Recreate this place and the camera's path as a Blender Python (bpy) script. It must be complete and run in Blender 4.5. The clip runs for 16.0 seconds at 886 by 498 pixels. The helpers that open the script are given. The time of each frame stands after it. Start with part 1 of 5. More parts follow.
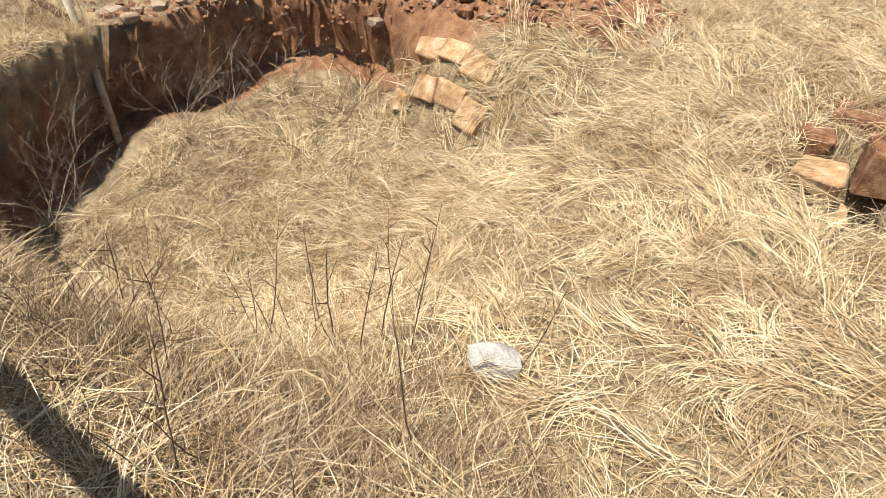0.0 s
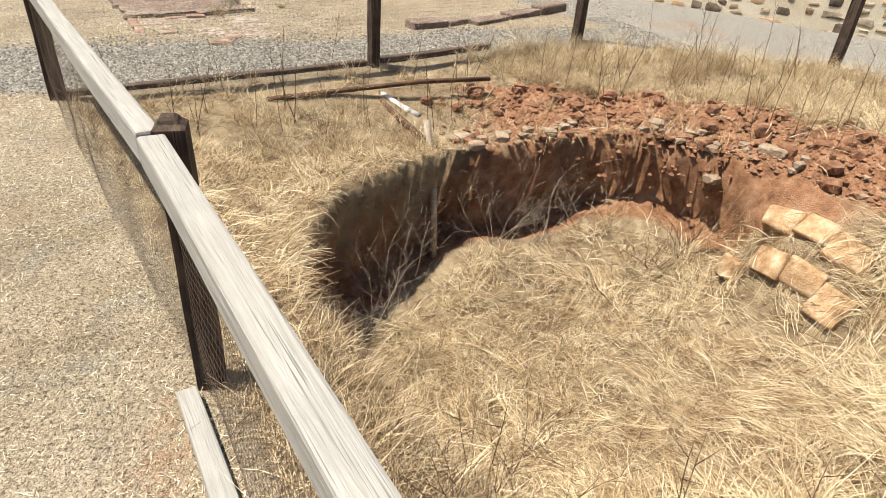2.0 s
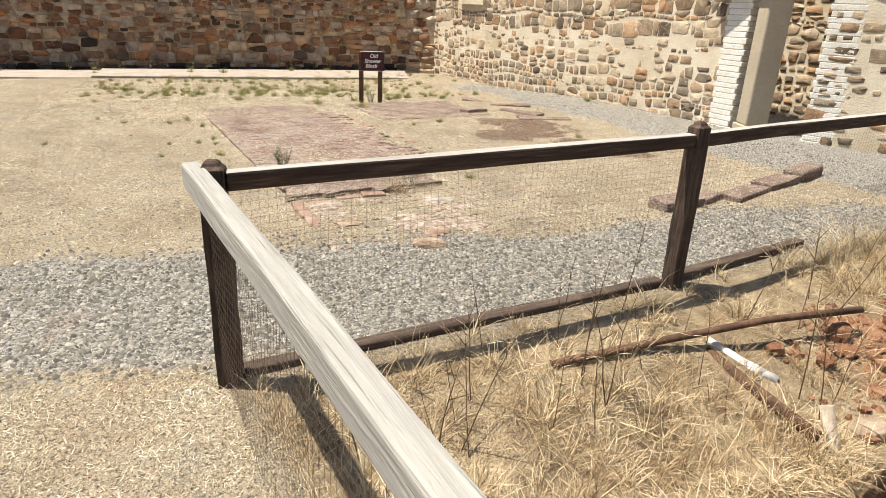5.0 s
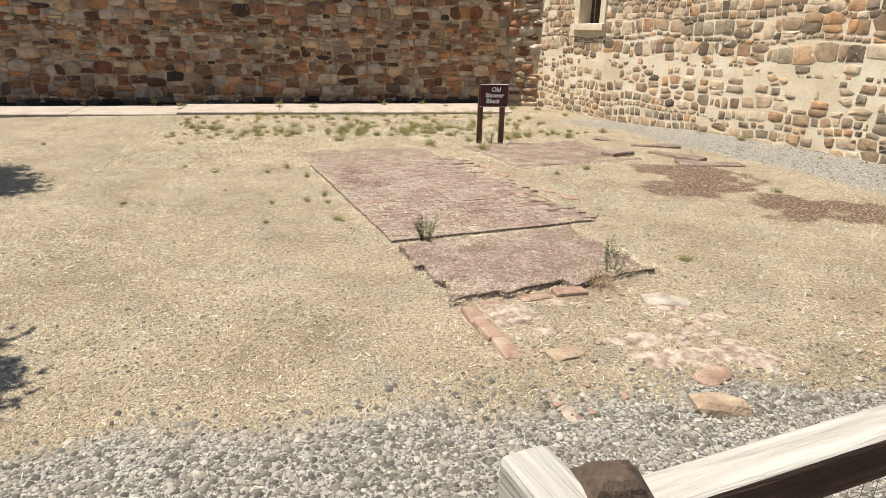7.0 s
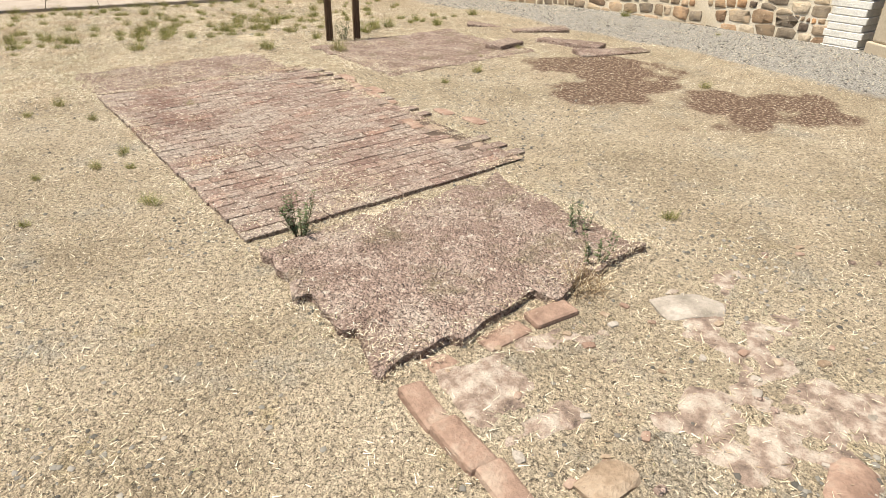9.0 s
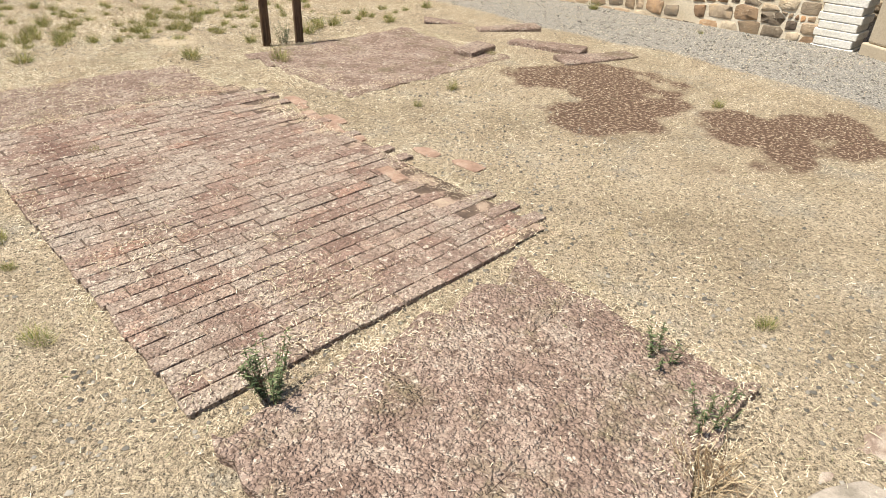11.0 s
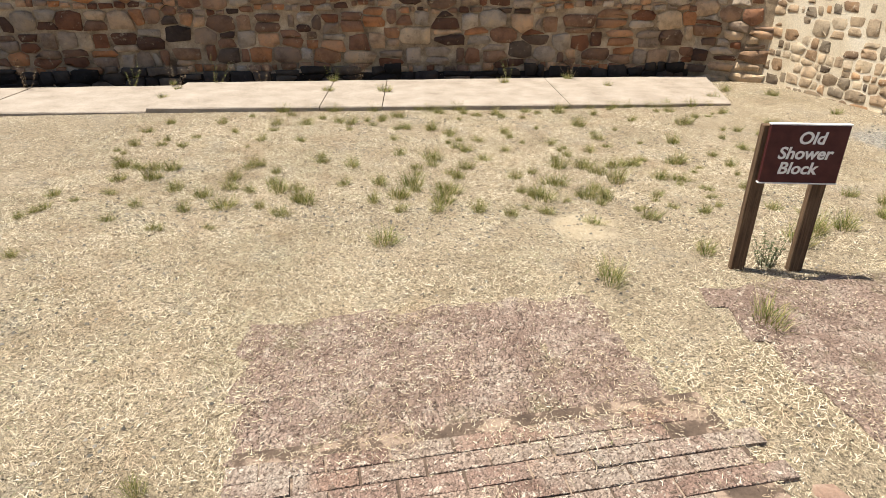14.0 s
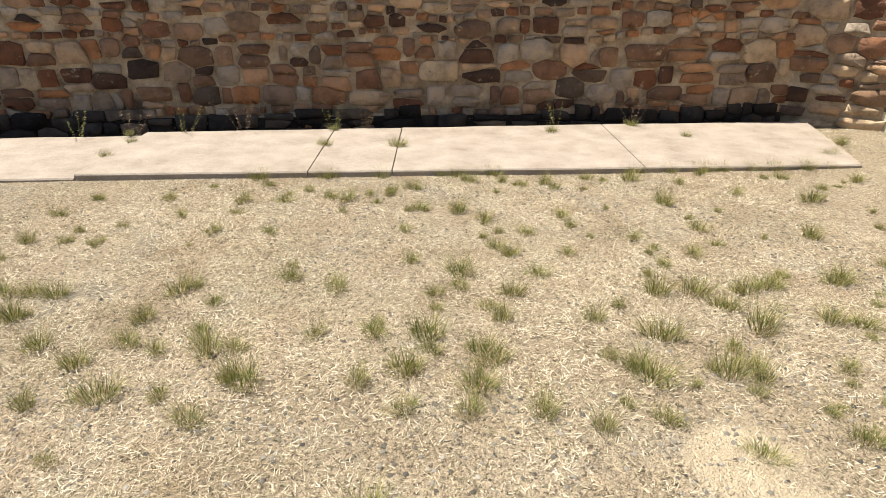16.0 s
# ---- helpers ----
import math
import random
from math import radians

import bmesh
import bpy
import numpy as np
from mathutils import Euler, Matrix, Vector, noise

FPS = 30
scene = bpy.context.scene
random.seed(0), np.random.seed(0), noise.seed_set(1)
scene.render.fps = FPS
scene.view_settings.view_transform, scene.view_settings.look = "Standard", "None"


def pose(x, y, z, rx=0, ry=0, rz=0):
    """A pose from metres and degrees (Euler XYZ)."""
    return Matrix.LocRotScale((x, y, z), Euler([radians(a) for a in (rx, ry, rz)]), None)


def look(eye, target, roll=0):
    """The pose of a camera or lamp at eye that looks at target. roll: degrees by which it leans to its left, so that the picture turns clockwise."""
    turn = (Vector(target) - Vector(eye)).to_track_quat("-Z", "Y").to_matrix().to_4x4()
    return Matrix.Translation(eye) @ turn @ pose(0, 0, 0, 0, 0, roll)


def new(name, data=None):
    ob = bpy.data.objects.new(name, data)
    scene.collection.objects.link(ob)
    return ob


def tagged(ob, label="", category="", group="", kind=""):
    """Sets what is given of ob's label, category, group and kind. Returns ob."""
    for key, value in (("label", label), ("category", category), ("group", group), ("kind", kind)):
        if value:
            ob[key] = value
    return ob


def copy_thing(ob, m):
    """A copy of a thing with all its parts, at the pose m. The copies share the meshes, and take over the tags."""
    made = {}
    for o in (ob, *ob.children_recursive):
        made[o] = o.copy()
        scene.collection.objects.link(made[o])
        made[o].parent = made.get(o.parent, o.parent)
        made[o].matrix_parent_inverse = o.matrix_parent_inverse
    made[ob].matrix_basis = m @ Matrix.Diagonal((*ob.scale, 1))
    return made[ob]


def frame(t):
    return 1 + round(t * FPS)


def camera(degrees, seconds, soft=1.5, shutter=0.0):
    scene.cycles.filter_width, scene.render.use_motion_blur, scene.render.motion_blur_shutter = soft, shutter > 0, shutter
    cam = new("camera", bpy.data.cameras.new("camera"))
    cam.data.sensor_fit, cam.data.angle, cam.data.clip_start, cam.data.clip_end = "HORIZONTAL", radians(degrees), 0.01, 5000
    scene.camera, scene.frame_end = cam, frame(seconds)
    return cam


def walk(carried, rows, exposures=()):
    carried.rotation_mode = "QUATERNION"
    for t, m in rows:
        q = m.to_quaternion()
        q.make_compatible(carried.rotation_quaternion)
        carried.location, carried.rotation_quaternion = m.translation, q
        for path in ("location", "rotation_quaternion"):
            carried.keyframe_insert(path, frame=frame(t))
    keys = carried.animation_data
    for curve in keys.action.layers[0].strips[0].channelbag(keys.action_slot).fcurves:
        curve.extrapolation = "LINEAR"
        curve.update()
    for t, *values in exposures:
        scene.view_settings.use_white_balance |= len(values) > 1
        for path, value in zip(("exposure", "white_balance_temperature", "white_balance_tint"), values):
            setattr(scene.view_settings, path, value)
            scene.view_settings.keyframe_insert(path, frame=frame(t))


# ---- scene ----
cam = camera(70.2, 16.0, soft=0.65)
PATH = [
    (0, (-1.244, -14.678, 1.697), (-0.082, -13.667, 0.42), 5.1),
    (0.5, (-1.284, -14.605, 1.72), (-0.129, -13.589, 0.441), 5.3),
    (1, (-1.375, -14.419, 1.766), (-0.346, -13.269, 0.494), 5.5),
    (1.5, (-1.545, -14.152, 1.735), (-0.675, -12.787, 0.561), 4.8),
    (2, (-1.677, -13.734, 1.692), (-0.917, -12.203, 0.654), 4.3),
    (2.4, (-1.844, -13.372, 1.695), (-1.109, -11.747, 0.79), 4.2),
    (2.5, (-1.879, -13.253, 1.667), (-1.15, -11.608, 0.795), 4.2),
    (3, (-1.993, -12.73, 1.645), (-1.295, -11.034, 0.847), 3.8),
    (3.5, (-2.055, -12.218, 1.65), (-1.357, -10.514, 0.869), 3.7),
    (3.7, (-2.096, -12.014, 1.636), (-1.408, -10.305, 0.857), 3.8),
    (6, (-2.395, -9.931, 1.535), (-1.845, -8.123, 0.879), 1.3),
    (6.5, (-2.517, -9.383, 1.492), (-2.034, -7.551, 0.851), 1.7),
    (7, (-2.677, -8.889, 1.474), (-2.228, -7.048, 0.835), 1.5),
    (7.5, (-2.749, -8.335, 1.52), (-2.326, -6.488, 0.883), 1.1),
    (8, (-2.755, -7.926, 1.489), (-2.333, -6.082, 0.839), 0.4),
    (8.5, (-2.55, -7.518, 1.444), (-1.923, -5.831, 0.572), -0.1),
    (8.7, (-2.495, -7.374, 1.434), (-1.762, -5.761, 0.507), 0.1),
    (10.8, (-2.177, -6.19, 1.49), (-1.167, -4.807, 0.456), 2.2),
    (11, (-2.179, -6.041, 1.504), (-1.181, -4.649, 0.473), 2.0),
    (11.5, (-2.11, -5.678, 1.524), (-1.21, -4.201, 0.519), 2.0),
    (12, (-2.059, -5.204, 1.554), (-1.377, -3.601, 0.573), 1.7),
    (12.5, (-2.022, -4.676, 1.551), (-1.585, -2.969, 0.607), 1.1),
    (13, (-1.865, -4.145, 1.528), (-1.582, -2.397, 0.598), 0.7),
    (13.5, (-1.803, -3.603, 1.614), (-1.612, -1.822, 0.724), 0.9),
    (14, (-1.824, -3.109, 1.628), (-1.738, -1.307, 0.764), 0.7),
    (14.5, (-1.803, -2.523, 1.586), (-1.758, -0.715, 0.732), 0.6),
    (15, (-1.843, -2.013, 1.579), (-1.817, -0.197, 0.742), 0.5),
    (15.5, (-1.82, -1.534, 1.547), (-1.803, 0.289, 0.724), 0.4),
    (16, (-1.795, -1.049, 1.546), (-1.782, 0.779, 0.734), 0.4),
]
walk(cam, [(t, look(eye, target, roll)) for t, eye, target, roll in PATH],
     [(0, 0.83), (1.0, 0.88), (2.0, 0.94), (3.5, 0.97), (6.0, 0.97), (7.0, 0.90), (12.0, 0.88), (16.0, 0.92)])

# ---- world and light ----
SUN_DIR = Vector((0.338, -0.123, -0.94)).normalized()   # the way the sunlight travels
world = bpy.data.worlds.new("world")
scene.world = world
world.use_nodes = True
wn = world.node_tree.nodes
sky = wn.new("ShaderNodeTexSky")
sky.sky_type, sky.sun_disc = "NISHITA", False
sky.sun_elevation = math.asin(-SUN_DIR.z)
sky.sun_rotation = math.atan2(-SUN_DIR.x, -SUN_DIR.y)
world.node_tree.links.new(sky.outputs[0], wn["Background"].inputs[0])
wn["Background"].inputs[1].default_value = 0.065
sun = new("sun", bpy.data.lights.new("sun", "SUN"))
sun.data.energy, sun.data.angle, sun.data.color = 5.0, radians(0.53), (1.0, 0.94, 0.83)
sun.matrix_world = look((-6, 2, 17), Vector((-6, 2, 17)) + SUN_DIR)


# ---- materials ----
def mat(name, rough=0.9, metal=0.0):
    m = bpy.data.materials.new(name)
    m.use_nodes = True
    b = m.node_tree.nodes["Principled BSDF"]
    b.inputs["Roughness"].default_value, b.inputs["Metallic"].default_value = rough, metal
    b.inputs["Specular IOR Level"].default_value = 0.25
    return m, m.node_tree.nodes, m.node_tree.links, b


def texco(nodes, links, scale=1.0, stretch=(1, 1, 1), obj=False):
    c = nodes.new("ShaderNodeTexCoord" if obj else "ShaderNodeNewGeometry")
    mp = nodes.new("ShaderNodeMapping")
    mp.inputs["Scale"].default_value = [scale * s for s in stretch]
    links.new(c.outputs["Object" if obj else "Position"], mp.inputs[0])
    return mp.outputs[0]


def noise_fac(nodes, links, scale, detail=4.0, rough=0.6, stretch=(1, 1, 1), lo=0.3, hi=0.7, obj=False, dist=0.0):
    n = nodes.new("ShaderNodeTexNoise")
    n.inputs["Scale"].default_value, n.inputs["Detail"].default_value = 1.0, detail
    n.inputs["Roughness"].default_value, n.inputs["Distortion"].default_value = rough, dist
    links.new(texco(nodes, links, scale, stretch, obj), n.inputs["Vector"])
    r = nodes.new("ShaderNodeMapRange")
    r.inputs["From Min"].default_value, r.inputs["From Max"].default_value = lo, hi
    links.new(n.outputs["Fac"], r.inputs["Value"])
    return r.outputs[0]


def ramp(nodes, links, fac, stops):
    r = nodes.new("ShaderNodeValToRGB")
    while len(r.color_ramp.elements) < len(stops):
        r.color_ramp.elements.new(0.5)
    for e, (p, c) in zip(r.color_ramp.elements, stops):
        e.position, e.color = p, (*c, 1)
    links.new(fac, r.inputs[0])
    return r.outputs[0]


def mix(nodes, links, fac, a, b, mode="MIX"):
    m = nodes.new("ShaderNodeMix")
    m.data_type, m.blend_type = "RGBA", mode
    for v, s in ((fac, m.inputs[0]), (a, m.inputs[6]), (b, m.inputs[7])):
        if isinstance(v, (int, float)):
            s.default_value = v
        elif isinstance(v, tuple):
            s.default_value = (*v, 1)
        else:
            links.new(v, s)
    return m.outputs[2]


def math_node(nodes, links, op, a, b=0.0):
    m = nodes.new("ShaderNodeMath")
    m.operation, m.use_clamp = op, True
    for v, s in ((a, m.inputs[0]), (b, m.inputs[1])):
        if isinstance(v, (int, float)):
            s.default_value = v
        else:
            links.new(v, s)
    return m.outputs[0]


def bump(nodes, links, bsdf, height, strength=0.5, dist=0.01):
    b = nodes.new("ShaderNodeBump")
    b.inputs["Strength"].default_value, b.inputs["Distance"].default_value = strength, dist
    links.new(height, b.inputs["Height"])
    links.new(b.outputs[0], bsdf.inputs["Normal"])


def attr(nodes, name):
    a = nodes.new("ShaderNodeAttribute")
    a.attribute_name = name
    return a.outputs["Fac"]


def piece_random(nodes, island):
    if island:
        return nodes.new("ShaderNodeNewGeometry").outputs["Random Per Island"]
    return nodes.new("ShaderNodeObjectInfo").outputs["Random"]


def simple(name, stops, scale=8.0, rough=0.9, fine=90.0, bump_d=0.004, stretch=(1, 1, 1), lo=0.3, hi=0.7, obj=False, strength=0.6):
    """A stony or earthy surface: a broad colour noise, a fine grain and relief."""
    m, n, l, b = mat(name, rough)
    c = ramp(n, l, noise_fac(n, l, scale, 6, 0.65, stretch, lo, hi, obj), stops)
    g = noise_fac(n, l, fine, 3, 0.7, stretch, 0.25, 0.75, obj)
    c = mix(n, l, 0.45, c, ramp(n, l, g, [(0, (0.35, 0.35, 0.35)), (1, (1, 1, 1))]), "MULTIPLY")
    l.new(c, b.inputs["Base Color"])
    bump(n, l, b, g, strength, bump_d)
    return m


def crumb(n, l, scale):
    """Rounded crumbs: a tone that differs from crumb to crumb and a height that falls to their edges."""
    v = n.new("ShaderNodeTexVoronoi")
    v.inputs["Scale"].default_value = 1.0
    warp = n.new("ShaderNodeVectorMath")
    warp.operation = "MULTIPLY_ADD"
    w = n.new("ShaderNodeTexNoise")
    w.inputs["Scale"].default_value = scale * 0.7
    geo = n.new("ShaderNodeNewGeometry")
    l.new(geo.outputs["Position"], w.inputs["Vector"])
    l.new(w.outputs["Color"], warp.inputs[0])
    warp.inputs[1].default_value = (1.6, 1.6, 1.6)
    l.new(texco(n, l, scale), warp.inputs[2])
    l.new(warp.outputs[0], v.inputs["Vector"])
    sep = n.new("ShaderNodeSeparateColor")
    l.new(v.outputs["Color"], sep.inputs[0])
    tone = ramp(n, l, sep.outputs[0], [(0, (0.45, 0.43, 0.40)), (0.25, (0.78, 0.76, 0.73)), (0.7, (1.0, 0.99, 0.97)), (1, (1.25, 1.24, 1.2))])
    h = n.new("ShaderNodeMapRange")
    h.inputs["From Min"].default_value, h.inputs["From Max"].default_value = 0.75, 0.1
    l.new(v.outputs["Distance"], h.inputs["Value"])
    tone = mix(n, l, 0.55, tone, ramp(n, l, h.outputs[0], [(0, (0.25, 0.23, 0.2)), (0.35, (1, 1, 1))]), "MULTIPLY")
    return tone, h.outputs[0]


def ground_material():
    m, n, l, b = mat("ground_earth", 0.95)
    lawn = ramp(n, l, noise_fac(n, l, 1.1, 6, 0.7), [(0, (0.33, 0.265, 0.18)), (0.45, (0.48, 0.395, 0.28)), (1, (0.60, 0.505, 0.375))])
    lawn = mix(n, l, noise_fac(n, l, 2.3, 5, 0.7, lo=0.54, hi=0.72), lawn, (0.40, 0.365, 0.30))
    lawn = mix(n, l, noise_fac(n, l, 3.1, 5, 0.75, lo=0.58, hi=0.74), lawn, (0.40, 0.325, 0.19))
    # crumbs of earth and straw bits, two sizes, with dark gaps between them
    crumb_tone, crumb_h = crumb(n, l, 85)
    fine_tone, fine_h = crumb(n, l, 210)
    lawn = mix(n, l, 0.55, lawn, crumb_tone, "MULTIPLY")
    lawn = mix(n, l, 0.6, lawn, fine_tone, "MULTIPLY")
    lawn = mix(n, l, noise_fac(n, l, 48, 5, 0.85, lo=0.53, hi=0.59), lawn, (0.10, 0.08, 0.055))
    red = ramp(n, l, noise_fac(n, l, 7, 6, 0.7), [(0, (0.15, 0.072, 0.038)), (0.5, (0.34, 0.17, 0.088)), (1, (0.50, 0.31, 0.185))])
    strawy = ramp(n, l, noise_fac(n, l, 5, 6, 0.7), [(0, (0.15, 0.10, 0.058)), (1, (0.52, 0.405, 0.25))])
    grav = ramp(n, l, noise_fac(n, l, 60, 5, 0.8), [(0, (0.05, 0.046, 0.04)), (0.42, (0.15, 0.138, 0.12)), (0.55, (0.40, 0.375, 0.33)), (1, (0.55, 0.51, 0.44))])
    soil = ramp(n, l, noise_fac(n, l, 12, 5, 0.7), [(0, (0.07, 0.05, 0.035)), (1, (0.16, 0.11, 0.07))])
    edge = noise_fac(n, l, 10, 6, 0.75, lo=0.2, hi=0.8)

    def mask(name):
        s = n.new("ShaderNodeMapRange")
        s.inputs["From Min"].default_value, s.inputs["From Max"].default_value = 0.35, 0.75
        q = n.new("ShaderNodeMath")
        q.operation = "MULTIPLY_ADD"
        l.new(edge, q.inputs[0])
        q.inputs[1].default_value = 0.5
        q2 = n.new("ShaderNodeMath")
        q2.operation = "SUBTRACT"
        l.new(attr(n, name), q2.inputs[0])
        q2.inputs[1].default_value = 0.25
        l.new(q2.outputs[0], q.inputs[2])
        l.new(q.outputs[0], s.inputs["Value"])
        return s.outputs[0]

    c = mix(n, l, mask("gravel"), lawn, grav)
    sandy = ramp(n, l, noise_fac(n, l, 9, 5, 0.7), [(0, (0.46, 0.37, 0.25)), (1, (0.62, 0.52, 0.37))])
    c = mix(n, l, mask("sand"), c, sandy)
    c = mix(n, l, mask("straw"), c, strawy)
    c = mix(n, l, mask("red"), c, red)
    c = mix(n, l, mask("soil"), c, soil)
    moss = ramp(n, l, noise_fac(n, l, 38, 4, 0.7), [(0, (0.055, 0.034, 0.024)), (0.6, (0.15, 0.092, 0.06)), (0.7, (0.36, 0.27, 0.19)), (1, (0.45, 0.36, 0.26))])
    c = mix(n, l, mask("moss"), c, moss)
    l.new(c, b.inputs["Base Color"])
    h = math_node(n, l, "ADD", math_node(n, l, "MULTIPLY", crumb_h, 0.6), math_node(n, l, "MULTIPLY", fine_h, 0.3))
    bump(n, l, b, h, 1.0, 0.016)
    return m


M_GROUND = ground_material()
def wood_material(name, stops, grain=(1, 1, 14)):
    m, n, l, b = mat(name, 0.85)
    f = noise_fac(n, l, 3.0, 6, 0.65, grain, 0.3, 0.7, True, 0.4)
    c = ramp(n, l, f, stops)
    crack = noise_fac(n, l, 4.0, 3, 0.6, tuple(g * (3 if g > 1 else 0.7) for g in grain), 0.60, 0.68, True)
    c = mix(n, l, crack, c, tuple(v * 0.55 for v in stops[0][1]))
    c = mix(n, l, noise_fac(n, l, 7, 4, 0.6, lo=0.45, hi=0.8, obj=True), c, tuple(min(1, v * 0.75) for v in stops[-1][1]))
    l.new(c, b.inputs["Base Color"])
    bump(n, l, b, f, 0.7, 0.006)
    return m


# timbers are modelled lying along x, so the grain runs along x
M_RAIL = wood_material("weathered_grey_timber", [(0, (0.25, 0.232, 0.205)), (0.5, (0.32, 0.302, 0.27)), (1, (0.37, 0.352, 0.32))], (0.8, 14, 14))
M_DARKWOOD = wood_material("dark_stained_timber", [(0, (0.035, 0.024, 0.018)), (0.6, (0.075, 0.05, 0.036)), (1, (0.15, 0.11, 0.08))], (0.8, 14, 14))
M_POST = wood_material("dark_brown_post_timber", [(0, (0.025, 0.018, 0.014)), (0.6, (0.065, 0.042, 0.03)), (1, (0.14, 0.10, 0.07))], (14, 14, 0.8))
M_WIRE, _n, _l, _b = mat("rusted_wire", 0.5, 0.7)
_b.inputs["Base Color"].default_value = (0.16, 0.12, 0.09, 1)
M_MORTAR = simple("tan_lime_mortar", [(0, (0.14, 0.095, 0.06)), (0.45, (0.40, 0.30, 0.195)), (1, (0.70, 0.56, 0.39))], 4.0, 0.95, 60, 0.006)
M_CREAM = simple("cream_limewashed_mortar", [(0, (0.58, 0.47, 0.32)), (0.6, (0.74, 0.64, 0.48)), (1, (0.80, 0.72, 0.58))], 1.6, 0.95, 50, 0.008)
M_SLAB = simple("weathered_concrete", [(0, (0.27, 0.222, 0.175)), (0.3, (0.34, 0.285, 0.23)), (0.7, (0.40, 0.34, 0.28)), (1, (0.44, 0.38, 0.315))], 3, 0.9, 60, 0.008)


# ---- helpers ----
def mesh_from(name, bm, material):
    me = bpy.data.meshes.new(name)
    bm.to_mesh(me)
    bm.free()
    me.materials.append(material)
    return me


def part(name, bm, material, parent, label=""):
    ob = new(name, bm if isinstance(bm, bpy.types.Mesh) else mesh_from(name, bm, material))
    ob.parent = parent
    return tagged(ob, label=label)


def thing(name, label, category, group="", kind="", at=(0, 0, 0), rz=0):
    ob = new(name)
    ob.matrix_world = pose(*at, 0, 0, rz)
    return tagged(ob, label, category, group, kind)


def add_box(bm, lo, hi, m=None):
    geo = bmesh.ops.create_cube(bm, size=1)
    s = Matrix.LocRotScale([(a + b) / 2 for a, b in zip(lo, hi)], None, [b - a for a, b in zip(lo, hi)])
    bmesh.ops.transform(bm, matrix=(m @ s) if m else s, verts=geo["verts"])
    return geo["verts"]


def worn_beam(length, w, h, seed, bev=0.008, cuts=14, wob=0.004):
    """A timber along x from 0, with worn edges, a slight bow and an uneven face."""
    bm = bmesh.new()
    add_box(bm, (0, -w / 2, 0), (length, w / 2, h))
    bmesh.ops.bevel(bm, geom=bm.edges[:], offset=bev, segments=2, profile=0.5, affect="EDGES")
    long_edges = [e for e in bm.edges if abs((e.verts[0].co - e.verts[1].co).x) > length * 0.5]
    bmesh.ops.subdivide_edges(bm, edges=long_edges, cuts=cuts, use_grid_fill=True)
    for v in bm.verts:
        p = Vector((v.co.x * 1.3 + seed * 7.1, v.co.y * 9, v.co.z * 9))
        v.co += Vector((0, noise.noise(p), noise.noise(p + Vector((5, 3, 1))))) * wob
        bow = noise.noise(Vector((v.co.x * 0.7, seed * 3.3, 0))) * wob * 2.5
        v.co.z += bow
    return bm


def smooth01(a, b, x):
    t = np.clip((x - a) / (b - a), 0, 1)
    return t * t * (3 - 2 * t)


def fbm(x, y, s, seed=0.0, octaves=4):
    """Cheap layered value noise on arrays, about -1 to 1."""
    out, amp, tot = 0, 1.0, 0
    for o in range(octaves):
        u, v = x * s * 2 ** o + seed * 13.7 + o * 5.1, y * s * 2 ** o + seed * 7.3 + o * 9.7
        iu, iv = np.floor(u), np.floor(v)
        fu, fv = u - iu, v - iv
        fu, fv = fu * fu * (3 - 2 * fu), fv * fv * (3 - 2 * fv)

        def h(a, b):
            q = np.sin(a * 127.1 + b * 311.7 + seed * 17.0) * 43758.5453
            return q - np.floor(q)
        val2 = (h(iu, iv) * (1 - fu) + h(iu + 1, iv) * fu) * (1 - fv) + (h(iu, iv + 1) * (1 - fu) + h(iu + 1, iv + 1) * fu) * fv
        out, tot, amp = out + amp * (val2 * 2 - 1), tot + amp, amp * 0.55
    return out / tot


# ---- the plan ----
P1, P2, P3 = (-2.325, -8.335), (0.32, -7.91), (3.05, -7.37)      # fence posts along the north side
P0 = (-1.645, -11.826)                                         # the post along the west side
FENCE_LOOP = [P1, P3, (5.4, -9.05), (6.6, -12.9), (5.6, -16.6), (-0.8, -16.6)]
RIM = [(-0.95, -10.3), (-0.55, -9.75), (0.0, -9.45), (0.6, -9.25), (1.3, -9.28), (2.0, -9.35), (2.5, -9.7), (2.95, -10.4), (3.1, -11.3),
       (3.5, -12.2), (3.7, -13.2), (3.0, -14.3), (1.4, -14.8), (0.0, -14.5), (-0.8, -13.4), (-1.05, -12.2), (-1.1, -11.2)]


DARK_BED = [(1.26, -1.77), (1.68, -1.88), (2.44, -2.05), (2.66, -2.24), (2.36, -3.05), (2.04, -3.4), (1.6, -3.41), (1.08, -3.26), (0.69, -2.96), (0.97, -2.76), (1.32, -2.69), (1.59, -2.48), (1.16, -2.13)]
EAST_BED = [(1.81, -3.45), (2.3, -3.5), (3.2, -3.9), (2.6, -4.6), (1.3, -4.5), (1.1, -4.04), (1.6, -3.95)]
WALL_A, WALL_B = (-16.0, 5.29), (2.42, 6.675)       # the shaded north wall
EAST_A, EAST_B = (3.25, 6.10), (5.22, -2.85)        # the sunlit east wall


